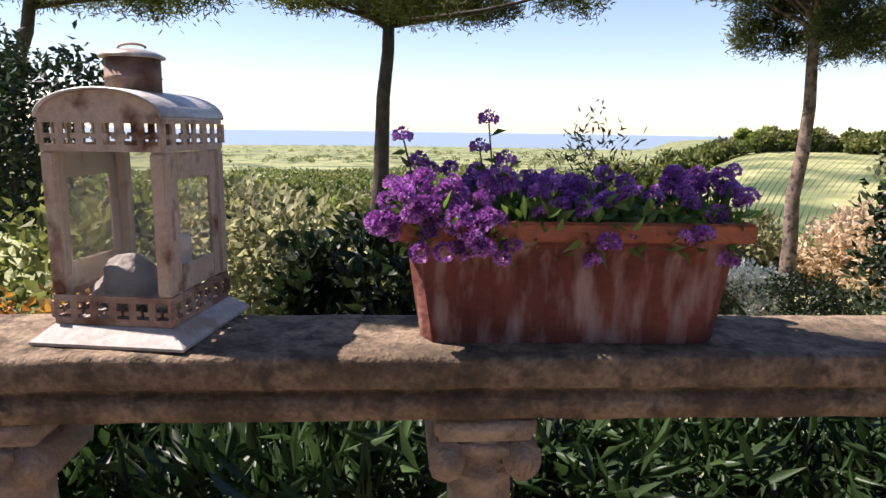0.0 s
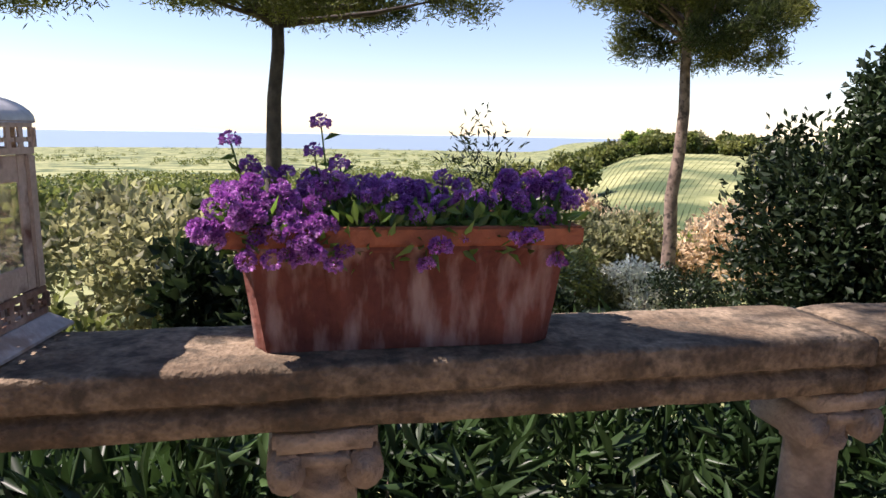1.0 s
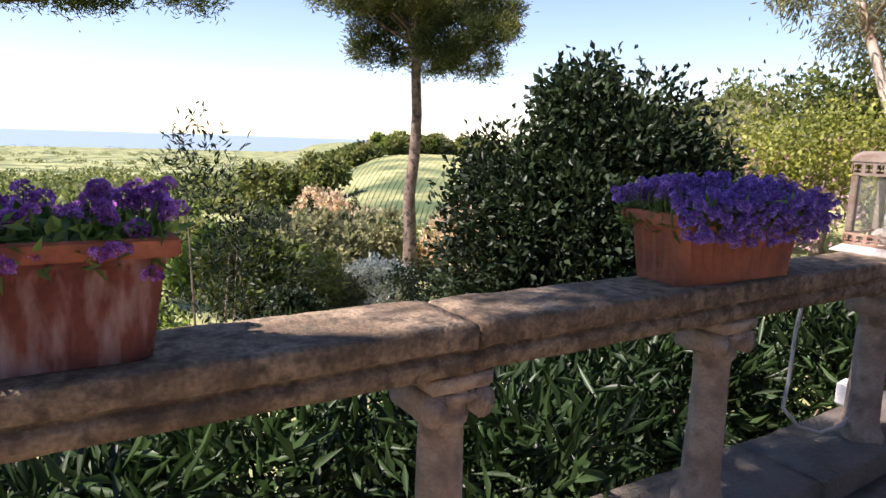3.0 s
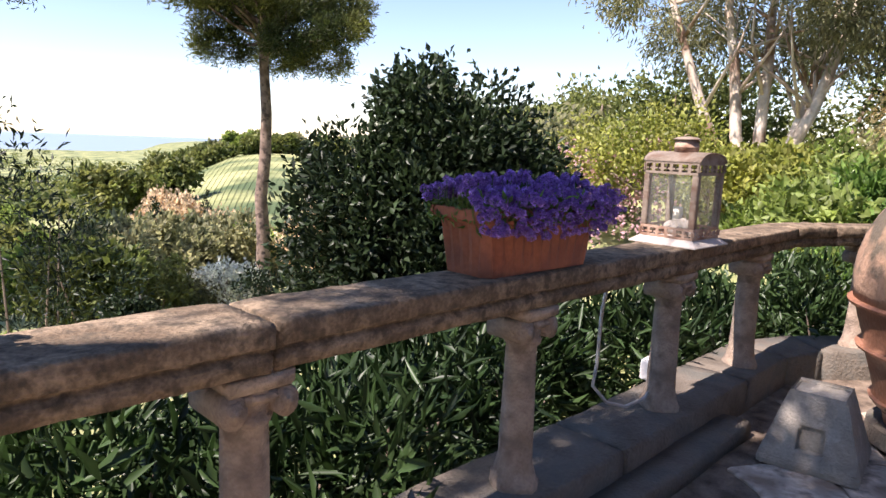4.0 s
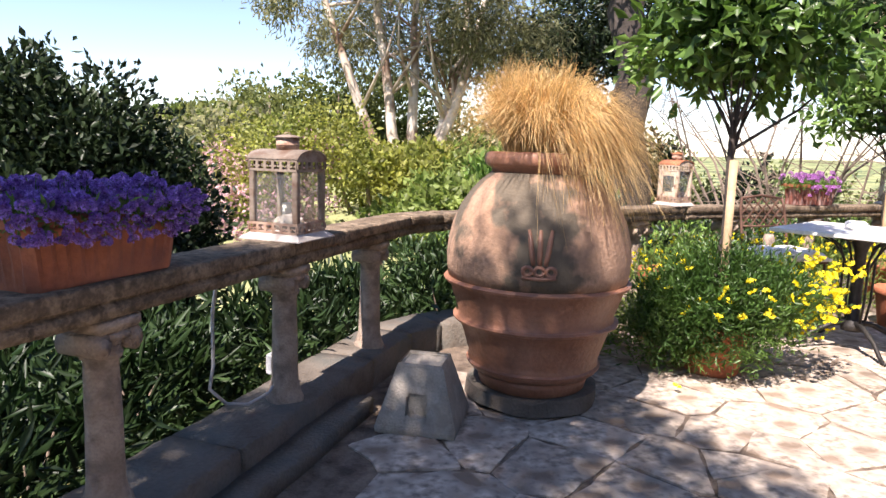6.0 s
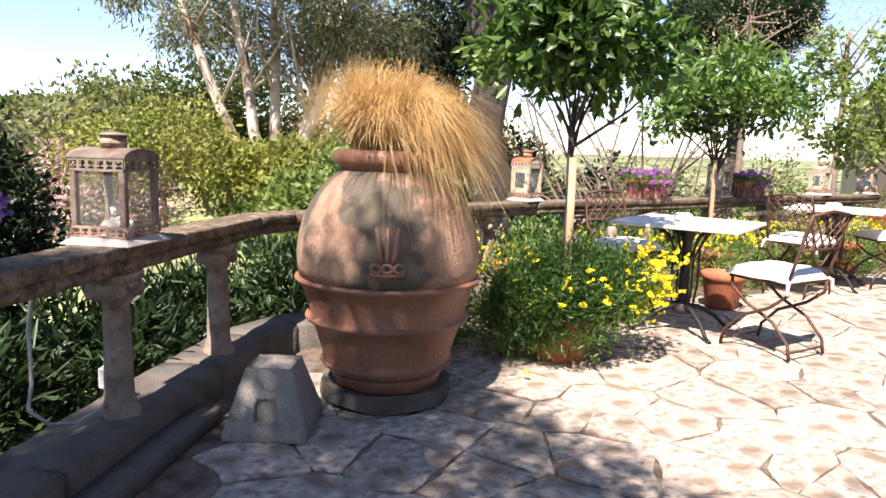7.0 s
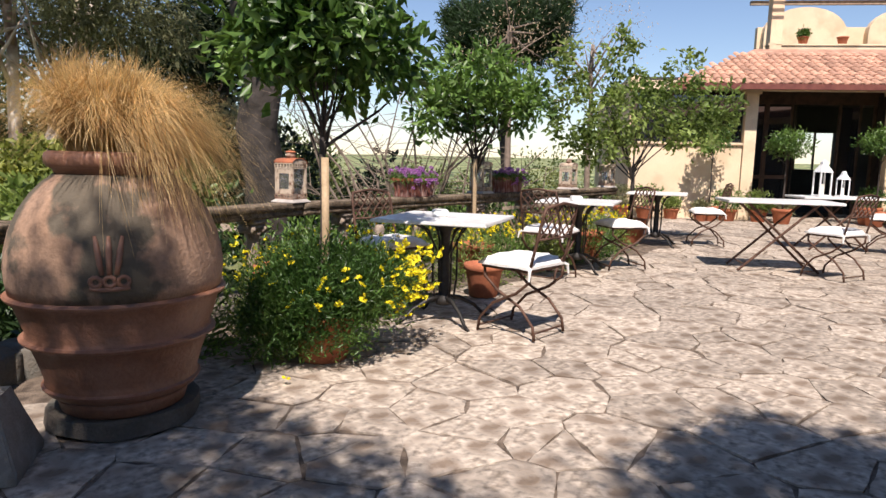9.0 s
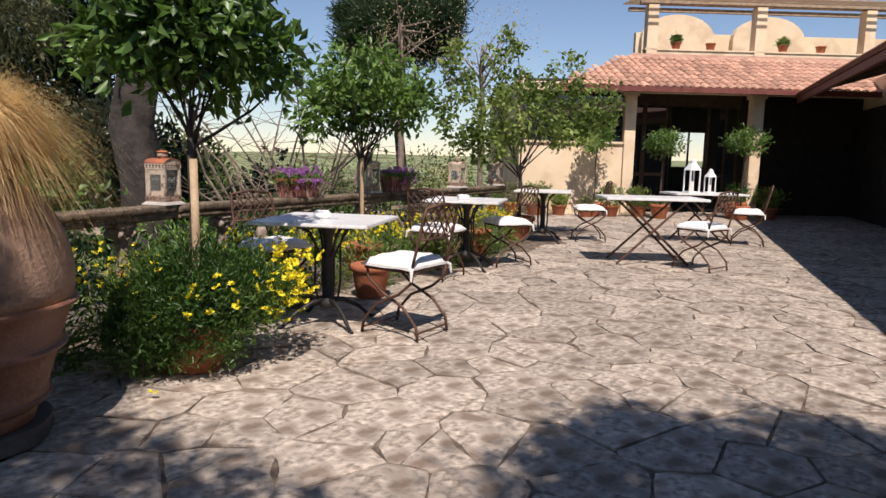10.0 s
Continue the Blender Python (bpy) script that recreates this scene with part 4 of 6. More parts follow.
tree("shade_pine", (-4.8, 1.3, -0.7), (-2.2, -1.2, 5.1), lobed(-1.45, -1.95, 5.8, 1.2, 1.1, 0.4, 10, 9, 0.36), 0.2, 5, 400, 36, 0.10, 0.16, 0.03, L_PINE, BARK, "pine whose crown shades the open terrace", "pine tree", "pines", 9, 0.3)


def put(az, d, z=None):
    """A place at a bearing (degrees) and distance from the middle of the path."""
    x, y = 0.5 + d * math.cos(math.radians(az)), -0.2 + d * math.sin(math.radians(az))
    return x, y, land(x, y) if z is None else z


def bush_at(az, d, w, h, leaf, label, seed, n=5, clumps=90, per=16, ll=0.10, lw=0.05, name="bush", category="bush", group="", lift=0.5, shell=0.55):
    x, y, z = put(az, d)
    return shrub(name, lobed(x, y, z + h * lift, w, w * 0.85, h * 0.62, n, seed, 0.55), int(clumps * 1.7), per, 0.085 * w, ll * 1.25, lw * 1.35, leaf, label, category, group, seed, 0.25, 0.02 + 0.02 * w, shell=shell)


# dark evergreen beside the rail
x0, y0 = 3.45, 3.25
shrub("evergreen_shrub", [(x0, y0, 0.55, 0.85, 0.75, 0.75), (x0 + 0.15, y0, 1.05, 0.6, 0.55, 0.55), (x0 - 0.45, y0 + 0.3, 0.5, 0.5, 0.5, 0.7), (x0 + 0.5, y0 - 0.3, 0.6, 0.45, 0.45, 0.62), (x0 - 0.2, y0, 1.25, 0.28, 0.28, 0.36), (x0 + 0.05, y0, 0.0, 0.9, 0.8, 0.7)],
      2300, 18, 0.055, 0.062, 0.032, L_DARK, "large dark evergreen shrub with upright shoots", "shrub", "", 21, 0.35, 0.03)
# slim airy shrub and bushes along the lawn
shrub("airy_shrub", [(1.35, 5.0, 0.75, 0.22, 0.2, 0.45), (1.2, 5.0, 0.9, 0.14, 0.14, 0.42), (1.5, 5.0, 0.45, 0.3, 0.3, 0.4), (1.65, 4.9, 0.15, 0.4, 0.35, 0.4), (1.3, 5.0, -0.3, 0.45, 0.4, 0.6)], 170, 12, 0.06, 0.07, 0.018, L_DARK, "slim feathery shrub with thin upright twigs", "shrub", "", 22, 0.5, 0.012, shell=0.3)
bush_at(103, 3.9, 0.42, 1.5, L_DARK, "dark leafy bush below the rail", 23, 6, 180, 16, 0.08, 0.04, "bush")
bush_at(127, 3.6, 0.45, 0.9, L_AUTUMN, "copper-leaved bush catching the sun", 24, 6, 150, 14, 0.06, 0.035, "copper_bush")
bush_at(124, 4.6, 0.9, 1.3, L_WOOD, "mixed green bush beside the copper one", 25, 6, 150, 15, 0.07, 0.04)
bush_at(108, 6.5, 1.0, 1.3, L_GREY, "sunlit fresh green bush", 26, 6, 150, 15, 0.08, 0.05)
bush_at(97, 8.5, 1.2, 1.3, L_WOOD, "garden bush on the slope", 27, 6, 150, 15, 0.09, 0.05)
bush_at(90, 7.0, 0.8, 0.9, L_FRESH, "low sunlit garden bush", 28, 6, 120, 14, 0.08, 0.05)
# this tree takes the dark leaf colour to imitate its shade
x, y, z = put(127, 8.0)
tree("garden_tree", (x, y, z), (x, y, 0.3), lobed(x, y, 1.0, 1.3, 1.1, 1.1, 9, 31, 0.42), 0.12, 12, 300, 20, 0.11, 0.10, 0.05, L_DARK, BARK_DARK, "rounded tree at the garden's edge, leaves darkened for shade", "tree", "", 31)
for k, (az, d, w, h, leaf, lab) in enumerate(((75.0, 8.6, 0.40, 0.50, L_DARK, "clipped dark ball bush on the lawn"), (73.0, 11.0, 0.5, 0.9, L_WOOD, "brown-green bush on the lawn"), (69.7, 11.6, 0.6, 0.75, L_GREY, "white-flowered hedge on the lawn"),
                                            (67.3, 11.6, 0.6, 0.75, PETAL_WHITE, "white-flowered hedge on the lawn"), (61.8, 11.2, 0.8, 0.75, L_DARK, "clipped dark bush by the pine"))):
    bush_at(az, d, w, h, leaf, lab, 50 + k, 5, 110, 14, 0.06, 0.035, "hedge_bush", "bush", "bushes on the lawn")
# olive-grey and tan thickets below the vineyard
for k, (az, d, w, h, leaf) in enumerate(((71.3, 19, 1.1, 1.5, L_GREY), (68, 20, 1.3, 1.7, L_GREY), (64.5, 22, 1.5, 1.5, L_FRESH), (60.5, 21, 1.4, 1.5, L_TAN), (57, 24, 2.0, 2.6, L_TAN), (60, 36, 2.4, 2.6, L_TAN),
                                    (69, 38, 2.2, 1.8, L_TAN), (72.8, 50, 2.6, 2.8, L_TAN), (54.5, 19, 1.8, 3.0, L_TAN), (76.5, 13, 0.9, 1.3, L_GREY), (78.5, 10, 0.7, 1.0, L_WOOD), (75.2, 17, 1.2, 1.6, L_GREY), (77.8, 22, 1.6, 2.0, L_WOOD), (73.6, 24, 1.4, 1.6, L_GREY), (70.5, 27, 1.6, 1.7, L_GREY), (66.2, 30, 1.8, 1.8, L_GREY), (81, 14, 1.0, 1.2, L_FRESH), (84, 19, 1.4, 1.6, L_WOOD))):
    bush_at(az, d, w, h, leaf, "pale budding thicket on the slope" if leaf is L_TAN else "grey-green olive thicket on the slope", 60 + k, 7, 170, 14, 0.10 + d * 0.004, 0.05 + d * 0.002, "thicket", "thicket", "thickets on the slope", shell=0.4)
for k, (az, d, h) in enumerate(((69.8, 40, 3.4), (68.6, 42, 2.4), (73.4, 28, 2.8))):
    x, y, z = put(az, d)
    tree("cypress", (x, y, z - 0.3), (x, y, z + h * 0.8), [(x, y, z + h * 0.5, 0.28, 0.28, h * 0.55), (x, y, z + h * 0.3, 0.36, 0.36, h * 0.32)], 0.06, 3, 120, 14, 0.06, 0.14, 0.06, L_DARK, BARK_DARK, "slim dark cypress on the slope", "cypress", "cypresses", 90 + k, 1.2)
# woods round the slope
rg = random.Random(3)
for k in range(46):
    if k < 16:
        az, d = 76.5 - k * 1.15 + rg.uniform(-0.3, 0.3), rg.uniform(150, 175)
        w, h = rg.uniform(2.6, 4.2), rg.uniform(2.6, 4.4)
    elif k < 22:
        az, d = 77.4 - (k - 16) * 0.9, rg.uniform(75, 110)
        w, h = rg.uniform(2.6, 4.0), rg.uniform(3.6, 5.2)
    elif k < 32:
        az, d = 56 - (k - 22) * 1.8, rg.uniform(60, 110)
        w, h = rg.uniform(3, 5), rg.uniform(4, 7)
    else:
        az, d = rg.uniform(84, 128), rg.uniform(28, 90)
        w, h = rg.uniform(1.8, 3.0), rg.uniform(1.4, 2.6)
    bush_at(az, d, w, h, (L_WOOD, L_WOOD, L_GREY, L_FRESH, L_WOOD)[k % 5], "rounded woodland tree in the distance", 200 + k, 7, 150, 12, 0.3 + d * 0.003, 0.2 + d * 0.002, "woodland_tree", "tree", "distant trees", lift=0.55, shell=0.5)
# far woods on the plain
rng = np.random.default_rng(77)
n = 2600
az, d = np.radians(rng.uniform(72, 140, n)), np.exp(rng.uniform(math.log(90), math.log(1300), n))
field = np.array([noise.noise((dd * math.cos(q) * 0.006, dd * math.sin(q) * 0.006, 5.0)) for q, dd in zip(az, d)])
keep = (field > 0.02) | (d < 200)
az, d = az[keep], d[keep]
base = np.array([[dd * math.cos(q), dd * math.sin(q), land(dd * math.cos(q), dd * math.sin(q))] for q, dd in zip(az, d)])
per = 26
size = np.repeat(rng.uniform(0.9, 1.9, len(d)) * (1 + d / 900), per)[:, None]
C = np.repeat(base, per, 0) + unit(rng.normal(size=(len(d) * per, 3))) * size * np.array([1.3, 1.3, 0.7]) + np.array([0, 0, 1]) * size * 0.6
woods = part("far_woods", leaves("far_woods", C, rng.normal(size=C.shape) + [0, 0, 0.4], 1.3, 1.1, rng), L_WOOD, None, "scattered woods across the coastal plain")
tagged(woods, category="woods", kind="stuff")
# vineyard rows on the hillside
bm = bmesh.new()
for k in range(44):
    q0 = 55.5 + k * 0.47
    pts = []
    for u in np.linspace(0, 1, 9):
        x, y, z = put(q0 - 3.5 * u, 58 + 95 * u)
        pts.append((x, y, z + 0.02))
    tube(pts, 0.035, 5, bm)
vines = part("vineyard", bm, GROUND, None, "rows of bright green vines on the hillside")
tagged(vines, category="vineyard", kind="stuff")
# hills on the horizon, their haze mixed into the base colour
bm = bmesh.new()
prev = None
for k, q in enumerate(np.linspace(70, 140, 120)):
    x, y = 4700 * math.cos(math.radians(q)), 4700 * math.sin(math.radians(q))
    h = 8 + 45 * max(0, noise.noise((q * 0.11, 0, 2)) + 0.18 * noise.noise((q * 0.6, 1, 2))) * smooth(78, 86, q)
    a, b = bm.verts.new((x, y, -44)), bm.verts.new((x * 1.02, y * 1.02, -44 + h))
    if prev:
        bm.faces.new((prev[0], a, b, prev[1]))
    prev = (a, b)
HAZE = mat("far_hills_painted_haze", (0.33, 0.41, 0.50), (0.36, 0.44, 0.53), 0.002, 1.0, bump=0)
bk = part("backdrop", bm, HAZE, None, "hills on the horizon painted pale blue for haze")
tagged(bk, category="distant hills", kind="structure")

# blossom tree, eucalyptus and woods beyond the corner
x, y, z = put(33, 9.0, -0.1)
tr = tree("blossom_tree", (x, y, z), (x, y, 0.6), lobed(x, y + 0.3, 0.85, 1.05, 1.1, 0.85, 9, 41, 0.45), 0.08, 12, 260, 20, 0.11, 0.07, 0.05, L_YELLOW, TWIG, "spring tree with yellow-green leaves and pink blossom", "tree", "", 41)
foliage("blossom", lobed(x - 0.3, y + 0.5, 0.75, 1.0, 1.1, 0.75, 8, 42, 0.4), 170, 14, 0.09, 0.05, 0.045, L_PINK, tr, 43)
for k, (az, d, w, h, leaf) in enumerate(((27, 11.5, 1.2, 1.1, L_YELLOW), (22.5, 9.5, 0.9, 0.7, L_FRESH), (40, 11, 1.3, 1.5, L_GREY), (18, 11, 1.2, 1.5, L_FRESH), (30, 18, 2.0, 2.6, L_WOOD), (36, 17, 2.0, 2.6, L_WOOD), (24, 20, 2.2, 2.6, L_WOOD), (13, 13, 1.4, 1.7, L_GREY), (45, 15, 1.8, 2.6, L_GREY),
                                          (10, 17, 2.0, 3.6, L_DARK), (16, 19, 2.4, 4.8, L_WOOD), (20, 8.2, 0.7, 0.9, L_FRESH), (15, 8.5, 0.8, 1.0, L_CITRUS))):
    bush_at(az, d, w, h, leaf, "leafy shrub beyond the terrace corner", 140 + k, 7, 190, 15, 0.07 + d * 0.003, 0.04 + d * 0.0015, "garden_shrub", "shrub", "shrubs beyond the corner")
ex, ey, ez = 13.3, 5.9, 0.2
eu = thing("eucalyptus", (0, 0, 0), "pale many-stemmed eucalyptus with hanging leaves", "eucalyptus tree")
el = lobed(ex, ey, 4.6, 3.4, 3.4, 2.4, 20, 44, 0.27)
rg = random.Random(91)
for k, (dx, dy, hh) in enumerate(((-0.9, 1.3, 5.2), (0.2, 0.1, 5.8), (0.7, -1.1, 5.4), (-0.4, 0.6, 6.0), (0.9, -0.6, 4.8))):
    b, t = Vector((ex + dx * 0.10, ey + dy * 0.10, ez - 0.3)), Vector((ex + dx * 1.25, ey + dy * 1.25, hh))
    pts = [b.lerp(t, (q / 8) ** 1.25) + Vector((dx, dy, 0)) * 0.25 * math.sin(math.pi * q / 8) + Vector((rg.uniform(-1, 1), rg.uniform(-1, 1), 0)) * 0.05 for q in range(9)]
    for q in range(9):
        pts[q].z = b.z + (t.z - b.z) * q / 8
    st = part("stem", tube(pts, [0.16, 0.125, 0.11, 0.10, 0.088, 0.075, 0.06, 0.045, 0.03], 10), BARK_PALE, eu, "smooth pale stem", True)
    for j in range(7):
        i = rg.randrange(3, 8)
        p, a_ = pts[i], el[rg.randrange(len(el))]
        e = p.lerp(Vector(a_[:3]), rg.uniform(0.35, 0.6)) + Vector((0, 0, 0.3))
        m = p.lerp(e, 0.5) + Vector((rg.uniform(-1, 1), rg.uniform(-1, 1), 0.5)) * 0.15
        part("branch", tube([p, m, e], [0.04, 0.026, 0.008], 6), BARK_PALE, st, "", True)
foliage("crown", el, 1000, 26, 0.17, 0.17, 0.034, L_GREY, eu, 45, -0.6, 0.3)
# big dark trunk with evergreen crown
bt = thing("evergreen_tree", (0, 0, 0), "old tree with a massive dark leaning trunk", "tree")
tl = lobed(10.9, 1.4, 5.2, 2.6, 2.6, 1.6, 10, 46, 0.36)
bm = limbs((10.7, 0.95, -0.8), (10.3, 1.25, 4.6), tl, 0.36, 12, 46)
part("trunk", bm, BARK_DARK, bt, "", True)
foliage("crown", tl, 560, 22, 0.2, 0.16, 0.06, L_DARK, bt, 47, -0.3, 0.4)
x, y, z = put(11.5, 16, -0.5)
tree("woodland_tree", (x, y, z), (x, y, 3.6), lobed(x, y, 3.4, 1.7, 1.7, 2.2, 9, 150, 0.38), 0.16, 10, 420, 18, 0.2, 0.18, 0.07, L_DARK, BARK_DARK, "tall woodland tree behind the terrace", "tree", "trees behind the terrace", 150)
# bare twiggy shrub, low green and pine beyond the far rail
bs = thing("bare_shrub", (0, 0, 0), "leafless shrub with long thin spreading twigs", "shrub")
rg = random.Random(12)
bm = bmesh.new()
for k in range(34):
    s = Vector((10.6 + rg.uniform(-0.3, 0.3), -0.9 + rg.uniform(-0.3, 0.3), -0.9))
    e = s + Vector((rg.uniform(-1.6, 0.6), rg.uniform(-2.0, 1.6), rg.uniform(1.3, 3.4)))
    m = s.lerp(e, 0.5) + Vector((rg.uniform(-0.35, 0.35), rg.uniform(-0.35, 0.35), rg.uniform(0.1, 0.6)))
    tube([s, m, e], [0.03, 0.016, 0.004], 5, bm)
    for j in range(9):
        p = m.lerp(e, rg.uniform(0.05, 0.95))
        tube([p, p + Vector((rg.uniform(-0.6, 0.6), rg.uniform(-0.7, 0.7), rg.uniform(-0.1, 0.5)))], [0.007, 0.002], 4, bm)
part("twig_mass", bm, TWIG, bs, kind="stuff")
for k, (az, d, w, h, leaf) in enumerate(((1, 8.5, 0.9, 1.0, L_FRESH), (-5, 9.0, 0.9, 1.0, L_FRESH), (-9, 10, 0.9, 1.1, L_WOOD), (-2, 11.5, 0.9, 2.2, L_DARK), (-13, 11.5, 0.9, 1.3, L_FRESH), (-3, 30, 3, 4, L_WOOD), (-9, 34, 3, 4.2, L_WOOD), (5, 24, 2.4, 4, L_WOOD), (-15, 40, 3.4, 5, L_WOOD), (7, 12, 1.1, 2.3, L_DARK), (3.5, 13.5, 1.2, 1.8, L_WOOD), (-6, 15, 1.4, 1.8, L_WOOD), (-11, 16, 1.4, 2.0, L_GREY))):
    bush_at(az, d, w, h, leaf, "green bush beyond the far rail", 170 + k, 6, 150, 15, 0.08 + d * 0.003, 0.04 + d * 0.0015, "bush", "bush", "bushes beyond the far rail")
tree("umbrella_pine", (24.0, -4.6, -2.5), (24.2, -4.6, 5.4), lobed(24.0, -4.6, 5.7, 2.5, 2.5, 1.7, 16, 48, 0.26), 0.22, 12, 1500, 30, 0.20, 0.30, 0.035, L_OLEANDER, BARK_DARK, "tall dark pine rising behind the terrace trees", "pine tree", "pines", 48, 0.4)
for k, (x, y) in enumerate(((15.5, -3.2), (17.5, -5.6))):
    tree("bare_tree", (x, y, -1), (x + 0.1, y, 4.0), lobed(x, y, 4.0, 1.5, 1.5, 1.3, 7, 180 + k, 0.4), 0.085, 14, 70, 12, 0.25, 0.07, 0.02, L_TAN, TWIG, "budding tree with a pale slender trunk", "tree", "budding trees", 180 + k)


# clay pots
def pot(at, r, h, label, group="clay pots", saucer=False):
    ob = thing("flower_pot", at, label, "flower pot", group)
    part("body", lathe([(r * 0.66, 0), (r * 0.70, 0.01), (r * 0.9, h * 0.78), (r * 0.92, h * 0.8)], 36), TERRA_RIM, ob, "", True)
    part("rim", lathe([(r * 0.93, h * 0.80), (r, h * 0.82), (r * 1.01, h * 0.98), (r * 0.97, h), (r * 0.86, h), (r * 0.84, h * 0.88), (0.001, h * 0.87)], 36), TERRA_RIM, ob, "rolled rim", True)
    return ob


pot((4.66, -0.335, 0), 0.20, 0.27, "large terracotta pot hidden by yellow daisies", "clay pots")
px, py = 4.66, -0.335
dz = shrub("daisy_bush", [(px, py, 0.44, 0.37, 0.38, 0.17), (px - 0.04, py + 0.12, 0.34, 0.34, 0.34, 0.18), (px + 0.1, py - 0.28, 0.40, 0.26, 0.24, 0.2), (px + 0.05, py, 0.54, 0.26, 0.28, 0.12), (px - 0.16, py - 0.02, 0.24, 0.17, 0.30, 0.14), (px - 0.10, py + 0.24, 0.20, 0.2, 0.2, 0.18)], 1250, 17, 0.04, 0.044, 0.011, L_CITRUS, "bushy yellow daisies filling a pot", "flowering plant", "", 61, 0.6, 0.004)
rg = np.random.default_rng(62)
rng2 = np.random.default_rng(5)
dd = np.column_stack([np.cos(np.linspace(0, 2 * math.pi, 13)[:-1]), np.sin(np.linspace(0, 2 * math.pi, 13)[:-1]), np.full(12, 0.25)])
daisy = leaves("daisy", dd * 0.003, dd, 0.023, 0.016, rng2, 0.05)
for k in range(150):
    a, q = rg.uniform(0, 2 * math.pi), rg.uniform(0.75, 1.2)
    p = (px + 0.05 + 0.40 * q * math.cos(a), py - 0.12 + 0.42 * q * math.sin(a), 0.36 + 0.36 * rg.random() * (1.25 - q * 0.6))
    if k > 70:
        p = (px - 0.05 + rg.normal(0, 0.10) + 0.20, py - 0.50 + rg.normal(0, 0.09), rg.uniform(0.24, 0.66))
    o = part("daisy", daisy, PETAL_YELLOW, dz)
    o.matrix_basis = pose(*p, rg.uniform(-60, 60), rg.uniform(-70, 20), rg.uniform(0, 360))
part("daisy", daisy, PETAL_YELLOW, dz).matrix_basis = pose(4.2, -0.2, 0.03, 20, 0, 0)


pot((5.15, 0.05, 0), 0.10, 0.46, "tall narrow terracotta pot among the bed plants")
pot((6.42, -1.50, 0), 0.17, 0.28, "terracotta pot standing behind the first table")
pot((8.80, -3.10, 0), 0.20, 0.32, "terracotta pot standing behind the second table")


def lemon(at, z0, lobes, seed, label, fork, trunk=0.022, clumps=200, per=13, ll=0.085, lw=0.04, leaf=L_CITRUS):
    ob = thing("lemon_tree", (0, 0, 0), label, "lemon tree", "potted lemon trees")
    part("trunk", limbs((at[0], at[1], z0), fork, lobes, trunk, 14, seed), BARK_DARK, ob, "", True)
    foliage("crown", lobes, int(clumps * 0.8), per, 0.06, ll * 1.15, lw * 1.15, leaf, ob, seed, -0.1, 0.3)
    return ob


c1 = (4.72, -0.36)
lemon((4.66, -0.335), 0.22, [(c1[0], c1[1] + 0.05, 1.78, 0.40, 0.42, 0.30), (c1[0] + 0.05, c1[1] - 0.28, 1.72, 0.30, 0.30, 0.26), (c1[0], c1[1] + 0.28, 1.75, 0.3, 0.28, 0.28), (c1[0], c1[1], 2.05, 0.38, 0.42, 0.26)], 71, "lemon tree with glossy leaves on a staked stem", (4.68, -0.34, 1.42), 0.026, 290)
st = part("stake", tube([(4.62, -0.36, 0.25), (4.615, -0.355, 1.14)], 0.021, 10), STAKE, None, "", True)
tagged(st, "pale wooden stake tied to the lemon tree", "stake")
c2 = (7.62, -1.55)
pot((c2[0], c2[1], 0), 0.22, 0.3, "terracotta pot of a lemon tree behind the tables")
lemon(c2, 0.25, [(c2[0], c2[1], 1.72, 0.5, 0.52, 0.34), (c2[0], c2[1] - 0.42, 1.75, 0.34, 0.32, 0.3), (c2[0], c2[1] + 0.4, 1.62, 0.34, 0.3, 0.3), (c2[0], c2[1], 1.98, 0.42, 0.46, 0.26)], 72, "lemon tree with an open rounded crown", (c2[0], c2[1], 1.25), 0.03, 280)
part("stake", tube([(c2[0] - 0.05, c2[1], 0.28), (c2[0] - 0.05, c2[1] + 0.01, 1.15)], 0.02, 8), STAKE, None)
tagged(bpy.data.objects["stake.001"], "pale wooden stake beside the second lemon tree", "stake")
c3 = (10.3, -4.15)
pot((c3[0], c3[1], 0), 0.25, 0.34, "terracotta pot of the tall airy tree")
lemon(c3, 0.3, [(c3[0], c3[1], 1.85, 0.7, 0.7, 0.5), (c3[0], c3[1] - 0.85, 1.75, 0.45, 0.5, 0.4), (c3[0], c3[1] + 0.85, 1.8, 0.5, 0.5, 0.5), (c3[0] + 0.1, c3[1] + 0.25, 2.55, 0.3, 0.32, 0.5), (c3[0], c3[1] - 0.65, 2.35, 0.3, 0.3, 0.42), (c3[0], c3[1] + 0.95, 2.4, 0.3, 0.25, 0.5), (c3[0], c3[1] - 1.25, 1.95, 0.3, 0.3, 0.35), (c3[0], c3[1] + 0.5, 1.35, 0.45, 0.4, 0.25)], 73, "tall airy fresh green tree near the house", (c3[0], c3[1], 1.1), 0.04, 420, 12, 0.09, 0.045, L_FRESH)


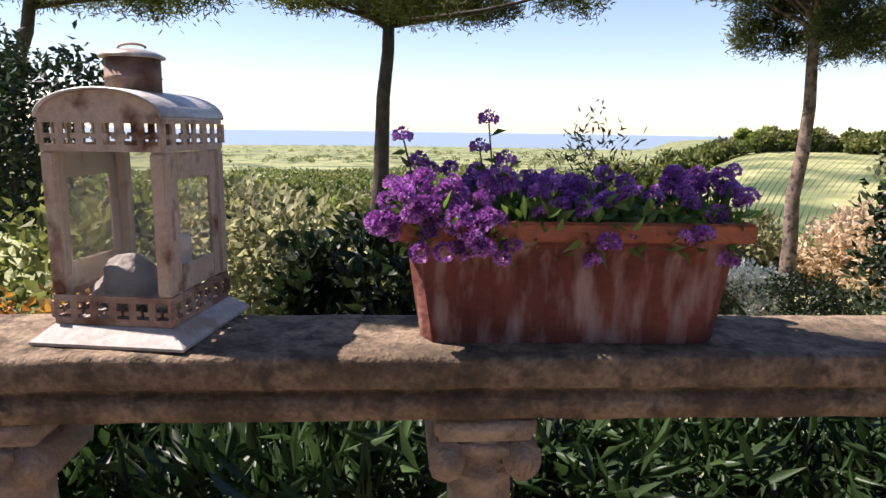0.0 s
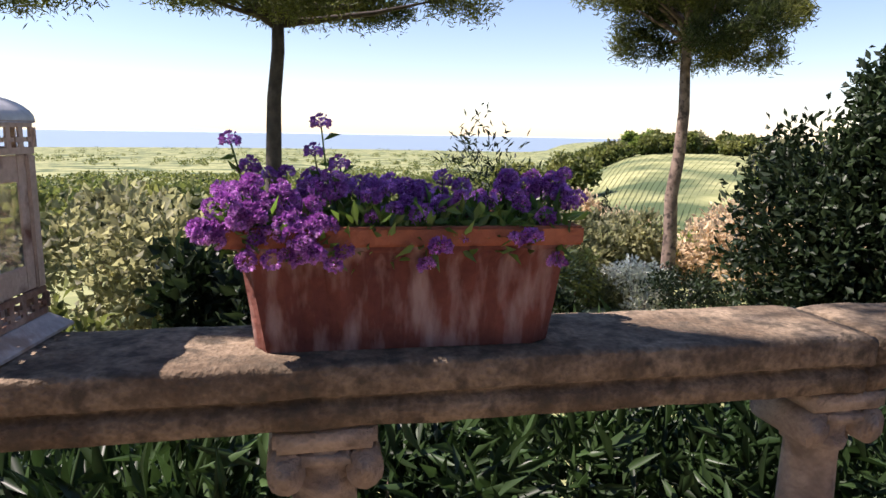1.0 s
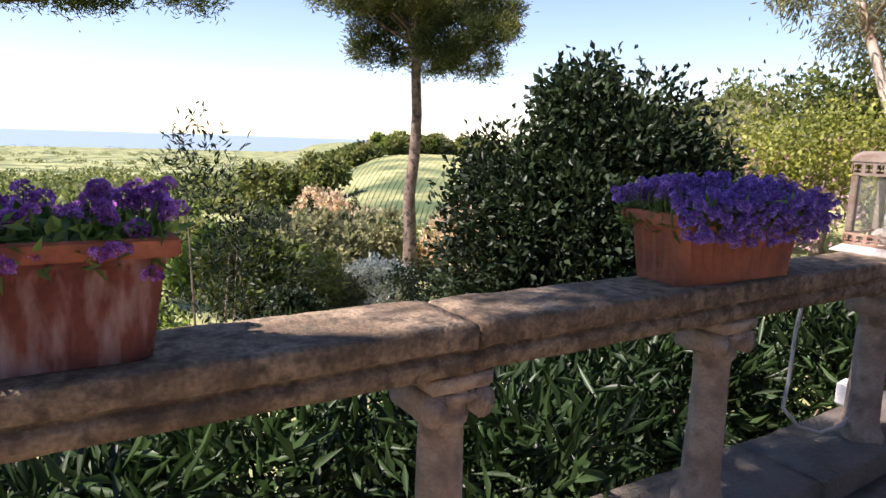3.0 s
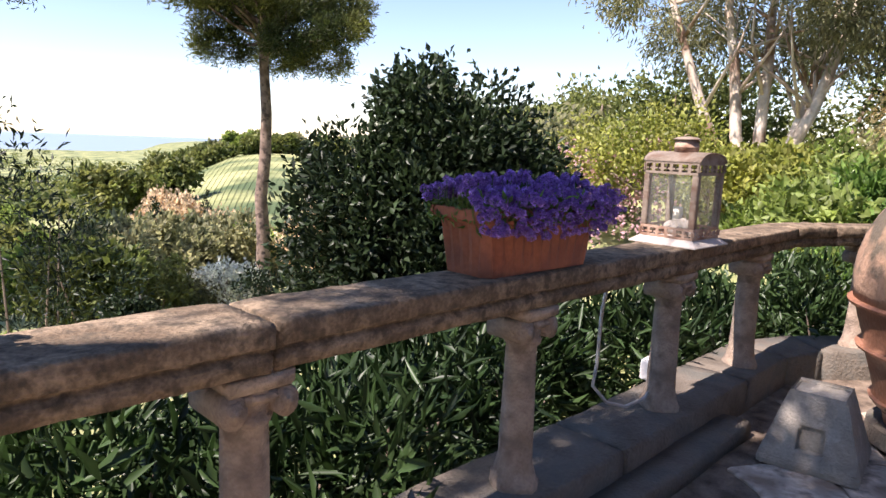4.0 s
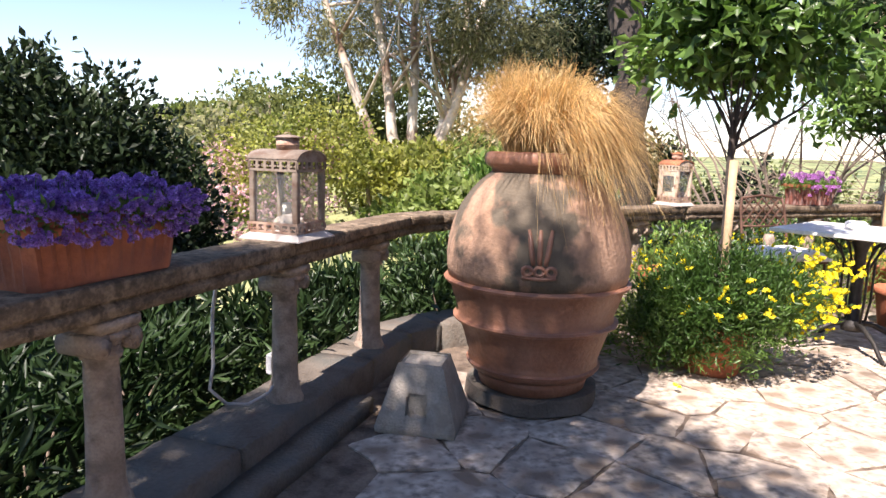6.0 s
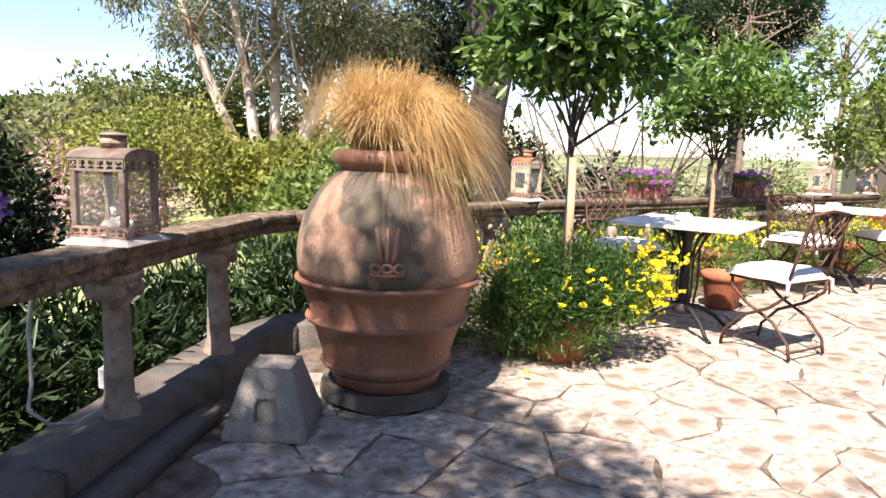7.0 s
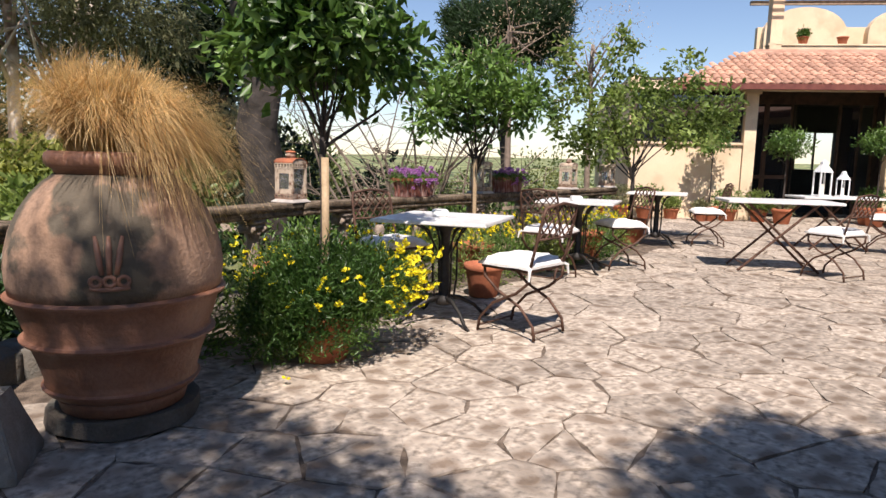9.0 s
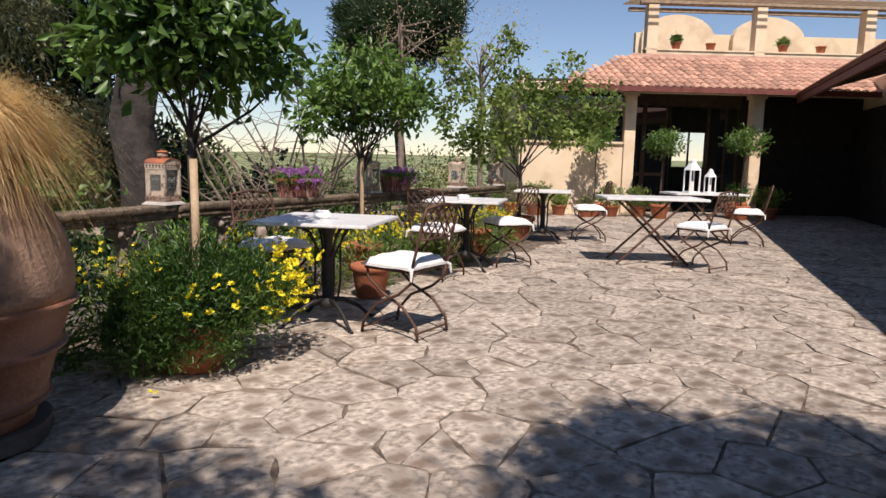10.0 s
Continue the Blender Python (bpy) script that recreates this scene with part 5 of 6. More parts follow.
# bistro tables
def bistro_table(at, turn, s, label):
    ob = thing("bistro_table", at, label, "table", "tables on the terrace", turn=turn)
    part("tabletop", boxed(-s / 2, s / 2, -s / 2, s / 2, 0.718, 0.742, bevel=0.005), MARBLE, ob, "white marble slab")
    part("top_frame", boxed(-s * 0.36, s * 0.36, -0.02, 0.02, 0.700, 0.7175), IRON, ob)
    part("pedestal", lathe([(0.06, 0.12), (0.062, 0.16), (0.036, 0.19), (0.033, 0.60), (0.045, 0.64), (0.07, 0.69), (0.075, 0.6995)], 20), IRON, ob, "black cast-iron column", True)
    for k in range(4):
        a = math.radians(45 + 90 * k)
        c, sn = math.cos(a), math.sin(a)
        part("leg", tube([(c * 0.04, sn * 0.04, 0.17), (c * 0.12, sn * 0.12, 0.16), (c * 0.24, sn * 0.24, 0.10), (c * 0.31, sn * 0.31, 0.035), (c * 0.345, sn * 0.345, 0.014), (c * 0.37, sn * 0.37, 0.014)], [0.018, 0.017, 0.014, 0.013, 0.013, 0.011], 8), IRON, ob, "", True)
        part("rod", tube([(c * 0.075, sn * 0.075, 0.165), (c * 0.095, sn * 0.095, 0.30), (c * 0.095, sn * 0.095, 0.56), (c * 0.13, sn * 0.13, 0.65), (c * 0.20, sn * 0.20, 0.699)], 0.0075, 6), IRON, ob, "", True)
        part("brace", tube([(c * 0.05, sn * 0.05, 0.48), (c * 0.10, sn * 0.10, 0.58), (c * 0.16, sn * 0.16, 0.66), (c * 0.24, sn * 0.24, 0.699)], 0.007, 6), IRON, ob, "", True)
    return ob


def dish(at, label):
    ob = part("ashtray", boxed(-0.055, 0.055, -0.055, 0.055, 0, 0.05, bevel=0.008), WHITE_PAINT, None)
    bm = bmesh.new()
    bm.from_mesh(ob.data)
    f = max(bm.faces, key=lambda q: q.calc_center_median().z + q.calc_area())
    bmesh.ops.inset_individual(bm, faces=[f], thickness=0.012)
    for v in f.verts:
        v.co.z -= 0.03
    bm.to_mesh(ob.data)
    bm.free()
    ob.location = at
    tagged(ob, label, "ashtray", "dishes on tables")


bistro_table((5.56, -1.10, 0), -23, 0.80, "square bistro table with a white marble top")
dish((5.57, -1.06, 0.743), "small square white dish on a marble tabletop")
bistro_table((7.77, -2.68, 0), -25, 0.78, "square marble bistro table farther along the rail")
dish((7.7, -2.62, 0.743), "small white dish on the second marble table")
bistro_table((9.95, -4.40, 0), -25, 0.78, "square marble bistro table near the house")


def folding_table(at, turn, w, d, label):
    ob = thing("folding_table", at, label, "table", "tables on the terrace", turn=turn)
    part("tabletop", boxed(-w / 2, w / 2, -d / 2, d / 2, 0.712, 0.74, bevel=0.005), MARBLE, ob, "pale worn top")
    for s in (-1, 1):
        y = s * d * 0.36
        part("leg", tube([(-w * 0.36, y, 0.014), (w * 0.30, y, 0.711)], 0.014, 8), RUST_IRON, ob)
        part("leg", tube([(w * 0.36, y * 0.88, 0.014), (-w * 0.30, y * 0.88, 0.711)], 0.014, 8), RUST_IRON, ob)
    part("crossbar", tube([(-w * 0.3, -d * 0.36, 0.08), (-w * 0.3, d * 0.36, 0.08)], 0.008, 6), RUST_IRON, ob)
    part("crossbar", tube([(w * 0.3, -d * 0.32, 0.08), (w * 0.3, d * 0.32, 0.08)], 0.008, 6), RUST_IRON, ob)
    return ob


folding_table((7.92, -4.92, 0), -104, 1.15, 0.66, "folding table with crossed iron legs and pale top").scale = (1, 1, 1.05)
folding_table((9.75, -6.85, 0), -98, 1.1, 0.62, "folding table near the house carrying white lanterns")


def chair_master(cushion):
    ob = thing("folding_chair", (0, 0, 0), "", "chair", "chairs at the tables")
    # the chair faces +y
    for s in (-1, 1):
        x = s * 0.195
        part("leg", tube([(x, 0.22, 0.012), (x, 0.205, 0.10), (x, 0.10, 0.215), (x, -0.08, 0.30), (x, -0.18, 0.385), (x, -0.185, 0.455)], 0.010, 8), RUST_IRON, ob, "", True)
        part("leg", tube([(x * 0.9, -0.22, 0.012), (x * 0.9, -0.205, 0.10), (x * 0.9, -0.10, 0.215), (x * 0.9, 0.08, 0.30), (x * 0.9, 0.185, 0.385), (x * 0.9, 0.19, 0.455)], 0.010, 8), RUST_IRON, ob, "", True)
        part("back_post", tube([(x, -0.175, 0.445), (x, -0.215, 0.60), (x * 0.98, -0.26, 0.80), (x * 0.9, -0.275, 0.865)], 0.010, 8), RUST_IRON, ob, "", True)
    part("stretcher", tube([(-0.195, 0.2, 0.05), (0.195, 0.2, 0.05)], 0.007, 6), RUST_IRON, ob)
    part("stretcher", tube([(-0.175, -0.2, 0.05), (0.175, -0.2, 0.05)], 0.007, 6), RUST_IRON, ob)
    part("seat_frame", boxed(-0.205, 0.205, -0.185, 0.195, 0.445, 0.463, bevel=0.004), RUST_IRON, ob)
    part("back_rail", tube([(-0.18, -0.277, 0.862), (0, -0.285, 0.885), (0.18, -0.277, 0.862)], 0.010, 8), RUST_IRON, ob, "", True)
    part("back_rail", tube([(-0.19, -0.232, 0.66), (0.19, -0.232, 0.66)], 0.008, 8), RUST_IRON, ob, "", True)
    bm = bmesh.new()
    for k in range(-2, 7):
        a = -0.19 + 0.38 * k / 5
        for sg in (1, -1):
            p, q = Vector((a, 0, 0.66)), Vector((a + 0.19 * sg, 0, 0.865))
            lo_, hi_ = p, q
            pts = [p.lerp(q, t) for t in np.linspace(0, 1, 6)]
            pts = [v for v in pts if abs(v.x) <= 0.19]
            if len(pts) >= 2:
                tube([(v.x, -0.232 - (v.z - 0.66) * 0.21, v.z) for v in pts], 0.006, 5, bm)
    part("back_lattice", bm, RUST_IRON, ob, "woven iron lattice back")
    if cushion:
        bm = boxed(-0.215, 0.215, -0.19, 0.215, 0.466, 0.535)
        bmesh.ops.subdivide_edges(bm, edges=list(bm.edges), cuts=9, use_grid_fill=True)
        for v in bm.verts:
            e = max(abs(v.co.x) / 0.215, abs(v.co.y - 0.0125) / 0.2025)
            k = 1 - max(0, (e - 0.55) / 0.45) ** 2 * 0.75
            z = (v.co.z - 0.466) * k + 0.466
            v.co.z = z + 0.006 * noise.noise(v.co * 14) + (0.004 * noise.noise(v.co * 40) if z > 0.48 else 0.0)
        cu = part("cushion", bm, CLOTH, ob, "plump white seat cushion", True)
        for s in (-1, 1):
            part("tie", tube([(s * 0.19, -0.185, 0.478), (s * 0.225, -0.20, 0.46), (s * 0.235, -0.205, 0.40)], [0.008, 0.012, 0.006], 6), CLOTH, cu)
    return ob


ch = chair_master(True)
def face(x, y, tx, ty):
    return pose(x, y, 0, 0, 0, math.degrees(math.atan2(ty - y, tx - x)) - 90)
CHAIRS = ((5.24, -1.60, 5.70, -1.15, "folding iron chair with a white cushion at the first table"), (6.13, -0.72, 5.62, -1.13, "folding iron chair tucked behind the first table"), (7.95, -3.20, 7.85, -2.6, "folding iron chair with a white cushion at the second table"),
          (7.25, -2.25, 7.77, -2.68, "folding chair half hidden by the second table"), (10.0, -5.15, 10.15, -4.55, "folding iron chair at the table near the house"), (7.40, -5.28, 8.0, -5.0, "folding iron chair with a white cushion at the long table"),
          (9.35, -7.35, 9.75, -6.8, "folding chair with a white cushion near the house"))
for k, (x, y, tx, ty, lab) in enumerate(CHAIRS):
    o = ch if k == 0 else copy_thing(ch, face(x, y, tx, ty))
    if k == 0:
        ch.matrix_basis = face(x, y, tx, ty)
    o["label"] = lab
    # copies share meshes

# white table lanterns
def white_lantern(at, s, label):
    ob = thing("white_lantern", at, label, "lantern", "white lanterns on a table")
    part("base", boxed(-0.085, 0.085, -0.085, 0.085, 0, 0.02, bevel=0.004), WHITE_PAINT, ob)
    for sx in (-1, 1):
        for sy in (-1, 1):
            part("corner_post", boxed(sx * 0.07 - 0.008, sx * 0.07 + 0.008, sy * 0.07 - 0.008, sy * 0.07 + 0.008, 0.0205, 0.30), WHITE_PAINT, ob)
    part("roof", lathe([(0.115, 0.3005), (0.11, 0.312), (0.05, 0.39), (0.045, 0.40), (0.045, 0.425), (0.02, 0.45), (0.0, 0.455)], 4), WHITE_PAINT, ob).matrix_basis = pose(0, 0, 0, 0, 0, 45)
    part("candle", lathe([(0.03, 0.0205), (0.03, 0.15), (0.002, 0.155)], 16), WAX, ob)
    ob.scale = (s, s, s)
white_lantern((9.72, -6.62, 0.741), 1.1, "tall white metal lantern on a table")
white_lantern((9.8, -6.98, 0.741), 0.78, "smaller white metal lantern on a table")

# lanterns and flower boxes on the far rail
lantern((6.12, 0.055, 0.789), -32, 1.05, "sunlit cream metal lantern with an orange tin roof", PAINTED, TERRA_RIM)
lantern((7.97, -1.655, 0.789), -42, 1.0, "sunlit cream metal lantern on the far rail", PAINTED, PAINTED, False)
lantern((9.40, -2.975, 0.789), -42, 1.0, "small sunlit cream lantern on the far rail", PAINTED, PAINTED, False)
lantern((10.25, -3.76, 0.789), -42, 1.0, "cream lantern at the end of the far rail", PAINTED, PAINTED, False)
for (x, y, lab) in ((7.18, -0.925, "terracotta box of mauve flowers on the far rail"), (8.35, -2.005, "terracotta box of purple flowers beside a lantern")):
    planter((x, y, 0.789), -42.8, 0.46, 0.18, 0.17, lab, 8)
    flowers((x, y), -42.8, 0.52, 0.26, 0.94, 75, 0.020, PETAL_PINK, L_CITRUS, "mauve daisies overflowing a terracotta box", int(x * 10), 0.08, 0.10)

# wooden trellis below the far rail
tre = thing("trellis", (8.0, -1.9, 0), "brown wooden lattice panel below the far rail", "trellis", turn=-42.8)
for s in range(18):
    for sg in (-1, 1):
        a = s * 0.1
        o = part("slat", boxed(-0.012, 0.012, -0.004 + 0.0045 * sg, 0.004 + 0.0045 * sg, 0, 0.50), WOOD_GREY, tre)
        o.matrix_basis = pose(a + (0 if sg > 0 else 0.0), -0.06, 0.22, 0, 40 * sg, 0)
for z in (0.2, 0.62):
    part("rail", boxed(-0.1, 1.9, -0.085, -0.07, z, z + 0.035), WOOD_GREY, tre)

# white bottle-shaped post in the bed
vs_ = part("garden_urn", lathe([(0.05, 0.0), (0.06, 0.02), (0.045, 0.06), (0.06, 0.2), (0.075, 0.34), (0.06, 0.44), (0.035, 0.52), (0.045, 0.56), (0.03, 0.6)], 20), POST, None, "", True)
vs_.location = (6.35, -0.62, 0.0)
tagged(vs_, "pale stone urn standing among yellow daisies", "urn")

# house
H0 = pose(14.47, -8.1, 0, 0, 0, math.degrees(math.atan2(-0.98, -0.195)))   # x to the right along the facade, y into the house
house = new("house")
house.matrix_basis = H0
tagged(house, "cream plastered house with a tiled veranda and roof terrace", "house")


def hp(name, x0, x1, y0, y1, z0, z1, material, label="", bevel=0.0, parent=None):
    return part(name, boxed(x0, x1, y0, y1, z0, z1, bevel=bevel), material, parent or house, label)


# in this frame y grows towards the camera's right-hand rule: depth into the house is +y
hp("wall", -2.4, -0.12, 0.0, 0.25, -0.3, 1.55, PLASTER, "sunlit low cream wall")
hp("sill", -2.45, -0.12, -0.05, 0.28, 1.552, 1.60, PLASTER)
for k in range(3):
    hp("window_pane", -2.3 + k * 0.74, -2.3 + k * 0.74 + 0.70, 0.11, 0.125, 1.61, 2.62, DARK_GLASS)
    hp("mullion", -2.34 + k * 0.74, -2.302 + k * 0.74, 0.09, 0.15, 1.605, 2.65, WOOD_DARK)
for x in (-0.10, 2.72):
    hp("column", x, x + 0.24, -0.02, 0.24, -0.3, 2.68, PLASTER, "cream square column", 0.008)
    hp("column_head", x - 0.04, x + 0.28, -0.05, 0.27, 2.60, 2.679, PLASTER)
hp("beam", -2.5, 8.2, -0.03, 0.26, 2.68, 2.86, PLASTER)
for k, (a, b, op) in enumerate(((0.145, 0.72, False), (0.725, 1.28, False), (2.24, 2.715, False), (2.965, 4.0, False), (4.005, 4.895, False), (5.15, 6.1, False), (6.105, 7.2, False))):
    hp("door_frame", a, a + 0.05, 1.2, 1.26, 0.0, 2.5, WOOD_DARK)
    hp("door_frame", b - 0.05, b, 1.2, 1.26, 0.0, 2.5, WOOD_DARK)
    hp("door_rail", a + 0.0505, b - 0.0505, 1.2, 1.26, 0.85, 0.93, WOOD_DARK)
    hp("glass_door", a + 0.05, b - 0.05, 1.22, 1.235, 0.05, 2.45, DARK_GLASS, "dark glass door reflecting the sky")
# added sheet before the doors, its black colour replacing the veranda's shade
hp("shaded_wall", 2.97, 10.0, 0.85, 1.1, -0.3, 2.68, SHADE_BLACK, "near-black wall added for the shade behind the veranda")
hp("lintel", -2.4, 8.2, 1.19, 1.27, 2.5, 2.9, WOOD_DARK)
hp("side_wall", -2.4, -2.2, 0.26, 7.0, -0.3, 3.0, PLASTER)
# room surfaces coloured near-black in place of indoor shade
hp("back_wall", -2.2, 3.5, 6.8, 7.0, -0.3, 3.0, ROOM_SHADE)
hp("back_wall", 4.6, 8.2, 6.8, 7.0, -0.3, 3.0, ROOM_SHADE)
hp("back_wall", 3.5, 4.6, 6.8, 7.0, 2.15, 3.0, ROOM_SHADE)
hp("back_wall", 3.5, 4.6, 6.8, 7.0, -0.3, 1.05, ROOM_SHADE)
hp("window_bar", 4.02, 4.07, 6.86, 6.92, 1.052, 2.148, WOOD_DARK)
hp("room_ceiling", -2.2, 8.2, 0.27, 6.79, 2.90, 2.96, ROOM_SHADE)
hp("room_floor", -2.2, 8.2, 0.27, 6.79, -0.10, -0.012, ROOM_SHADE)
# sloping tiled veranda roof
def hip(z0, z1):
    """Sloping roof plate whose end follows the hip."""
    bm = boxed(-1.72, 6.4, -0.56, 2.7, z0, z1)
    for v in bm.verts:
        if v.co.x < 0 and v.co.y > 0:
            v.co.x = 0.75
    bmesh.ops.transform(bm, matrix=pose(0, 0, 2.92, 21, 0, 0), verts=list(bm.verts))
    return bm


part("roof_deck", hip(-0.04, 0.0), WOOD_DARK, house)
hp("fascia", -1.74, 6.4, -0.57, -0.51, 2.64, 2.75, WOOD_RED, "red-brown eaves board")
bm = bmesh.new()
arc = [(0.075 * math.cos(a), 0.05 * math.sin(a)) for a in np.linspace(0, math.pi, 6)]
f0, f1 = [], []
for y, k in ((-0.19, 1.0), (0.19, 0.85)):
    f0.append([bm.verts.new((x * k, y, z * k + (0.018 if y < 0 else 0.004))) for x, z in arc])
    f1.append([bm.verts.new((x * k * 0.82, y, z * k * 0.78 + (0.018 if y < 0 else 0.004))) for x, z in arc])
for k in range(5):
    bm.faces.new((f0[0][k], f0[0][k + 1], f0[1][k + 1], f0[1][k]))
    bm.faces.new((f1[0][k + 1], f1[0][k], f1[1][k], f1[1][k + 1]))
    bm.faces.new((f0[0][k + 1], f0[0][k], f1[0][k], f1[0][k + 1]))
tile_me = mesh_of(bm, "roof_tile", True)
roof = part("roof", hip(0.0005, 0.012), TILE, house, "old red clay tile roof")
slope = pose(0, 0, 2.932, 21, 0, 0)
for r_ in range(8):
    for c_ in range(50):
        x = -2.8 + c_ * 0.186
        y = -0.40 + r_ * 0.345
        if x > 5.9 + 0.1 or x < -1.66 + r_ * 0.262:
            continue
        t = part("roof_tile", tile_me, TILE, roof)
        t.matrix_basis = slope @ pose(x + 0.01 * math.sin(r_ * 5 + c_ * 3), y + 0.012 * math.sin(c_ * 7.0 + r_), 0.0)
# roof terrace
U = 2.75
hp("parapet", 1.15, 9.0, U, U + 0.22, 3.0, 4.02, PLASTER, "cream parapet wall")
hp("parapet_cap", 1.12, 9.0, U - 0.03, U + 0.25, 4.022, 4.06, PLASTER)
hp("string_course", 1.10, 9.0, U - 0.10, U - 0.002, 3.68, 3.73, WOOD_DARK)
for x in (1.15, 3.95, 6.8):
    hp("pier", x, x + 0.27, U - 0.03, U + 0.27, 3.77, 5.15, PLASTER, "cream pier carrying the pergola", 0.006)
bm = boxed(1.6, 9.0, U + 2.4, U + 2.6, 3.0, 4.9)
part("upper_wall", bm, PLASTER, house, "shaded upper wall")
for cx in (2.75, 5.4):
    bm = bmesh.new()
    rows = []
    for y in (U + 2.15, U + 2.399):
        rows.append([bm.verts.new((cx + dx, y, z)) for dx, z in [(-1.05, 3.2)] + [(1.05 * math.cos(a) * -1, 4.72 + 0.66 * math.sin(a)) for a in np.linspace(0, math.pi, 15)] + [(1.05, 3.2)]])
    a, b = rows
    n = len(a)
    for k in range(n):
        bm.faces.new((a[k], a[(k + 1) % n], b[(k + 1) % n], b[k]))
    bm.faces.new(list(reversed(a)))
    bm.faces.new(b)
    bmesh.ops.recalc_face_normals(bm, faces=list(bm.faces))
    part("arched_hood", bm, PLASTER, house, "rounded plaster chimney breast")
pergola = thing("pergola", (0, 0, 0), "weathered slatted wooden pergola over the roof terrace", "pergola")
pergola.matrix_basis = H0.copy()
part("beam", boxed(0.95, 9.0, U, U + 0.12, 5.152, 5.25), WOOD_GREY, pergola)
part("beam", boxed(0.95, 9.0, U + 1.0, U + 1.1, 5.19, 5.29), WOOD_GREY, pergola)
for k in range(14):
    part("slat", boxed(0.8, 9.0, -0.02, 0.02, 0, 0.03), WOOD_GREY, pergola).matrix_basis = pose(0, U - 0.45 + k * 0.115, 5.255 + k * 0.008, 0, 0, 0)
def house_pot(u, y, z, r, h, leaf, label, plant=True, s=1):
    p = H0 @ Vector((u, y, z))
    pot(tuple(p), r, h, label, "clay pots by the house")
    if plant:
        shrub("potted_plant", [(p.x, p.y, p.z + h + r * s * 0.7, r * 1.15 * s, r * 1.15 * s, r * 0.9 * s)], 60, 12, 0.04, 0.07, 0.03, leaf, "leafy plant growing in a clay pot", "potted plant", "potted plants by the house", int(abs(u) * 97) + 7, 0.3, 0.006)
for k, u in enumerate((1.95, 2.85, 4.75, 5.75)):
    house_pot(u, U + 0.1, 4.062, 0.13, 0.18, L_CITRUS, "small terracotta pot on the parapet", k % 2 == 0, 0.6)
for k, (u, v, r, h, s) in enumerate(((-2.1, -0.5, 0.2, 0.26, 1.3), (-1.55, -0.4, 0.17, 0.22, 0.8), (-1.05, -0.75, 0.15, 0.2, 0.7), (-0.45, -0.45, 0.2, 0.24, 1.2), (0.15, -0.5, 0.18, 0.24, 1.3), (0.6, -0.6, 0.16, 0.2, 0.7), (2.3, -0.4, 0.24, 0.36, 0.9), (2.95, -0.55, 0.2, 0.26, 1.3), (-2.6, -0.8, 0.2, 0.28, 1.2), (-3.1, -0.6, 0.18, 0.24, 1.4))):
    house_pot(u, v, 0.0, r, h, (L_CITRUS, L_FRESH, L_GREY)[k % 3], "terracotta pot standing by the house wall", True, s)
for k, (u, v, zc, w) in enumerate(((-0.85, -0.6, 1.62, 0.42), (0.5, -0.8, 1.55, 0.42), (2.25, -0.75, 1.62, 0.48))):
    p = H0 @ Vector((u, v, 0))
    pot(tuple(p), 0.2, 0.3, "terracotta pot of a clipped standard tree", "clay pots by the house")
    tree("standard_tree", (p.x, p.y, 0.25), (p.x, p.y, zc - 0.1), [(p.x, p.y, zc, w, w, 0.24), (p.x, p.y, zc + 0.1, w * 0.8, w * 0.8, 0.2)], 0.018, 6, 110, 13, 0.05, 0.075, 0.035, L_CITRUS, BARK_DARK, "standard tree with a flat clipped crown", "standard tree", "standard trees by the house", 210 + k)

# shaded wing with its low eaves
a0, a1 = Vector((1.6, -4.02)), Vector((12.5, -10.86))
wa = math.degrees(math.atan2(a1.y - a0.y, a1.x - a0.x))
wing = new("house_wing")
wing.matrix_basis = pose(a0.x, a0.y, 0, 0, 0, wa)
tagged(wing, "low wing of the house in deep shade under its eaves", "house wing")
LW = (a1 - a0).length
# the run from -7 to 0 is unseen, added to block sky light
part("wall", boxed(-7.0, LW + 3, -1.9, -1.65, -0.3, 3.1), PLASTER, wing, "cream wall in shade")
part("fascia", boxed(-7.0, LW + 1.2, -0.06, 0.0, 2.50, 2.62), WOOD_RED, wing, "red-brown eaves board")
part("roof_deck", boxed(-7.0, LW + 1.2, -2.9, 0.02, 0.0, 0.06, m=pose(0, 0, 2.63, -16, 0, 0)), WOOD_RED, wing)
for k in range(9):
    part("rafter", boxed(0.4 + k * 1.4, 0.5 + k * 1.4, -1.6, -0.1, -0.1, -0.002, m=pose(0, 0, 2.63, -16, 0, 0)), WOOD_DARK, wing)
# added panels, coloured near-black to imitate shade on the wing wall
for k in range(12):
    part("shutter", boxed(0.2 + k * 1.35, 1.42 + k * 1.35, -1.645, -1.60, 0.0, 2.45), SHADE_BLACK, wing, "near-black panel added for the wing wall's shade")
wing_roof = part("roof", boxed(-7.0, LW + 1.2, -2.9, 0.04, 0.0605, 0.075, m=pose(0, 0, 2.63, -16, 0, 0)), TILE, wing)

# flagstones
def clip(poly, n, c):
    out = []
    for k in range(len(poly)):
        p, q = poly[k], poly[(k + 1) % len(poly)]
        a, b = p[0] * n[0] + p[1] * n[1] - c, q[0] * n[0] + q[1] * n[1] - c
        if a <= 0:
            out.append(p)
        if a * b < 0:
            t = a / (a - b)
            out.append((p[0] + (q[0] - p[0]) * t, p[1] + (q[1] - p[1]) * t))
    return out


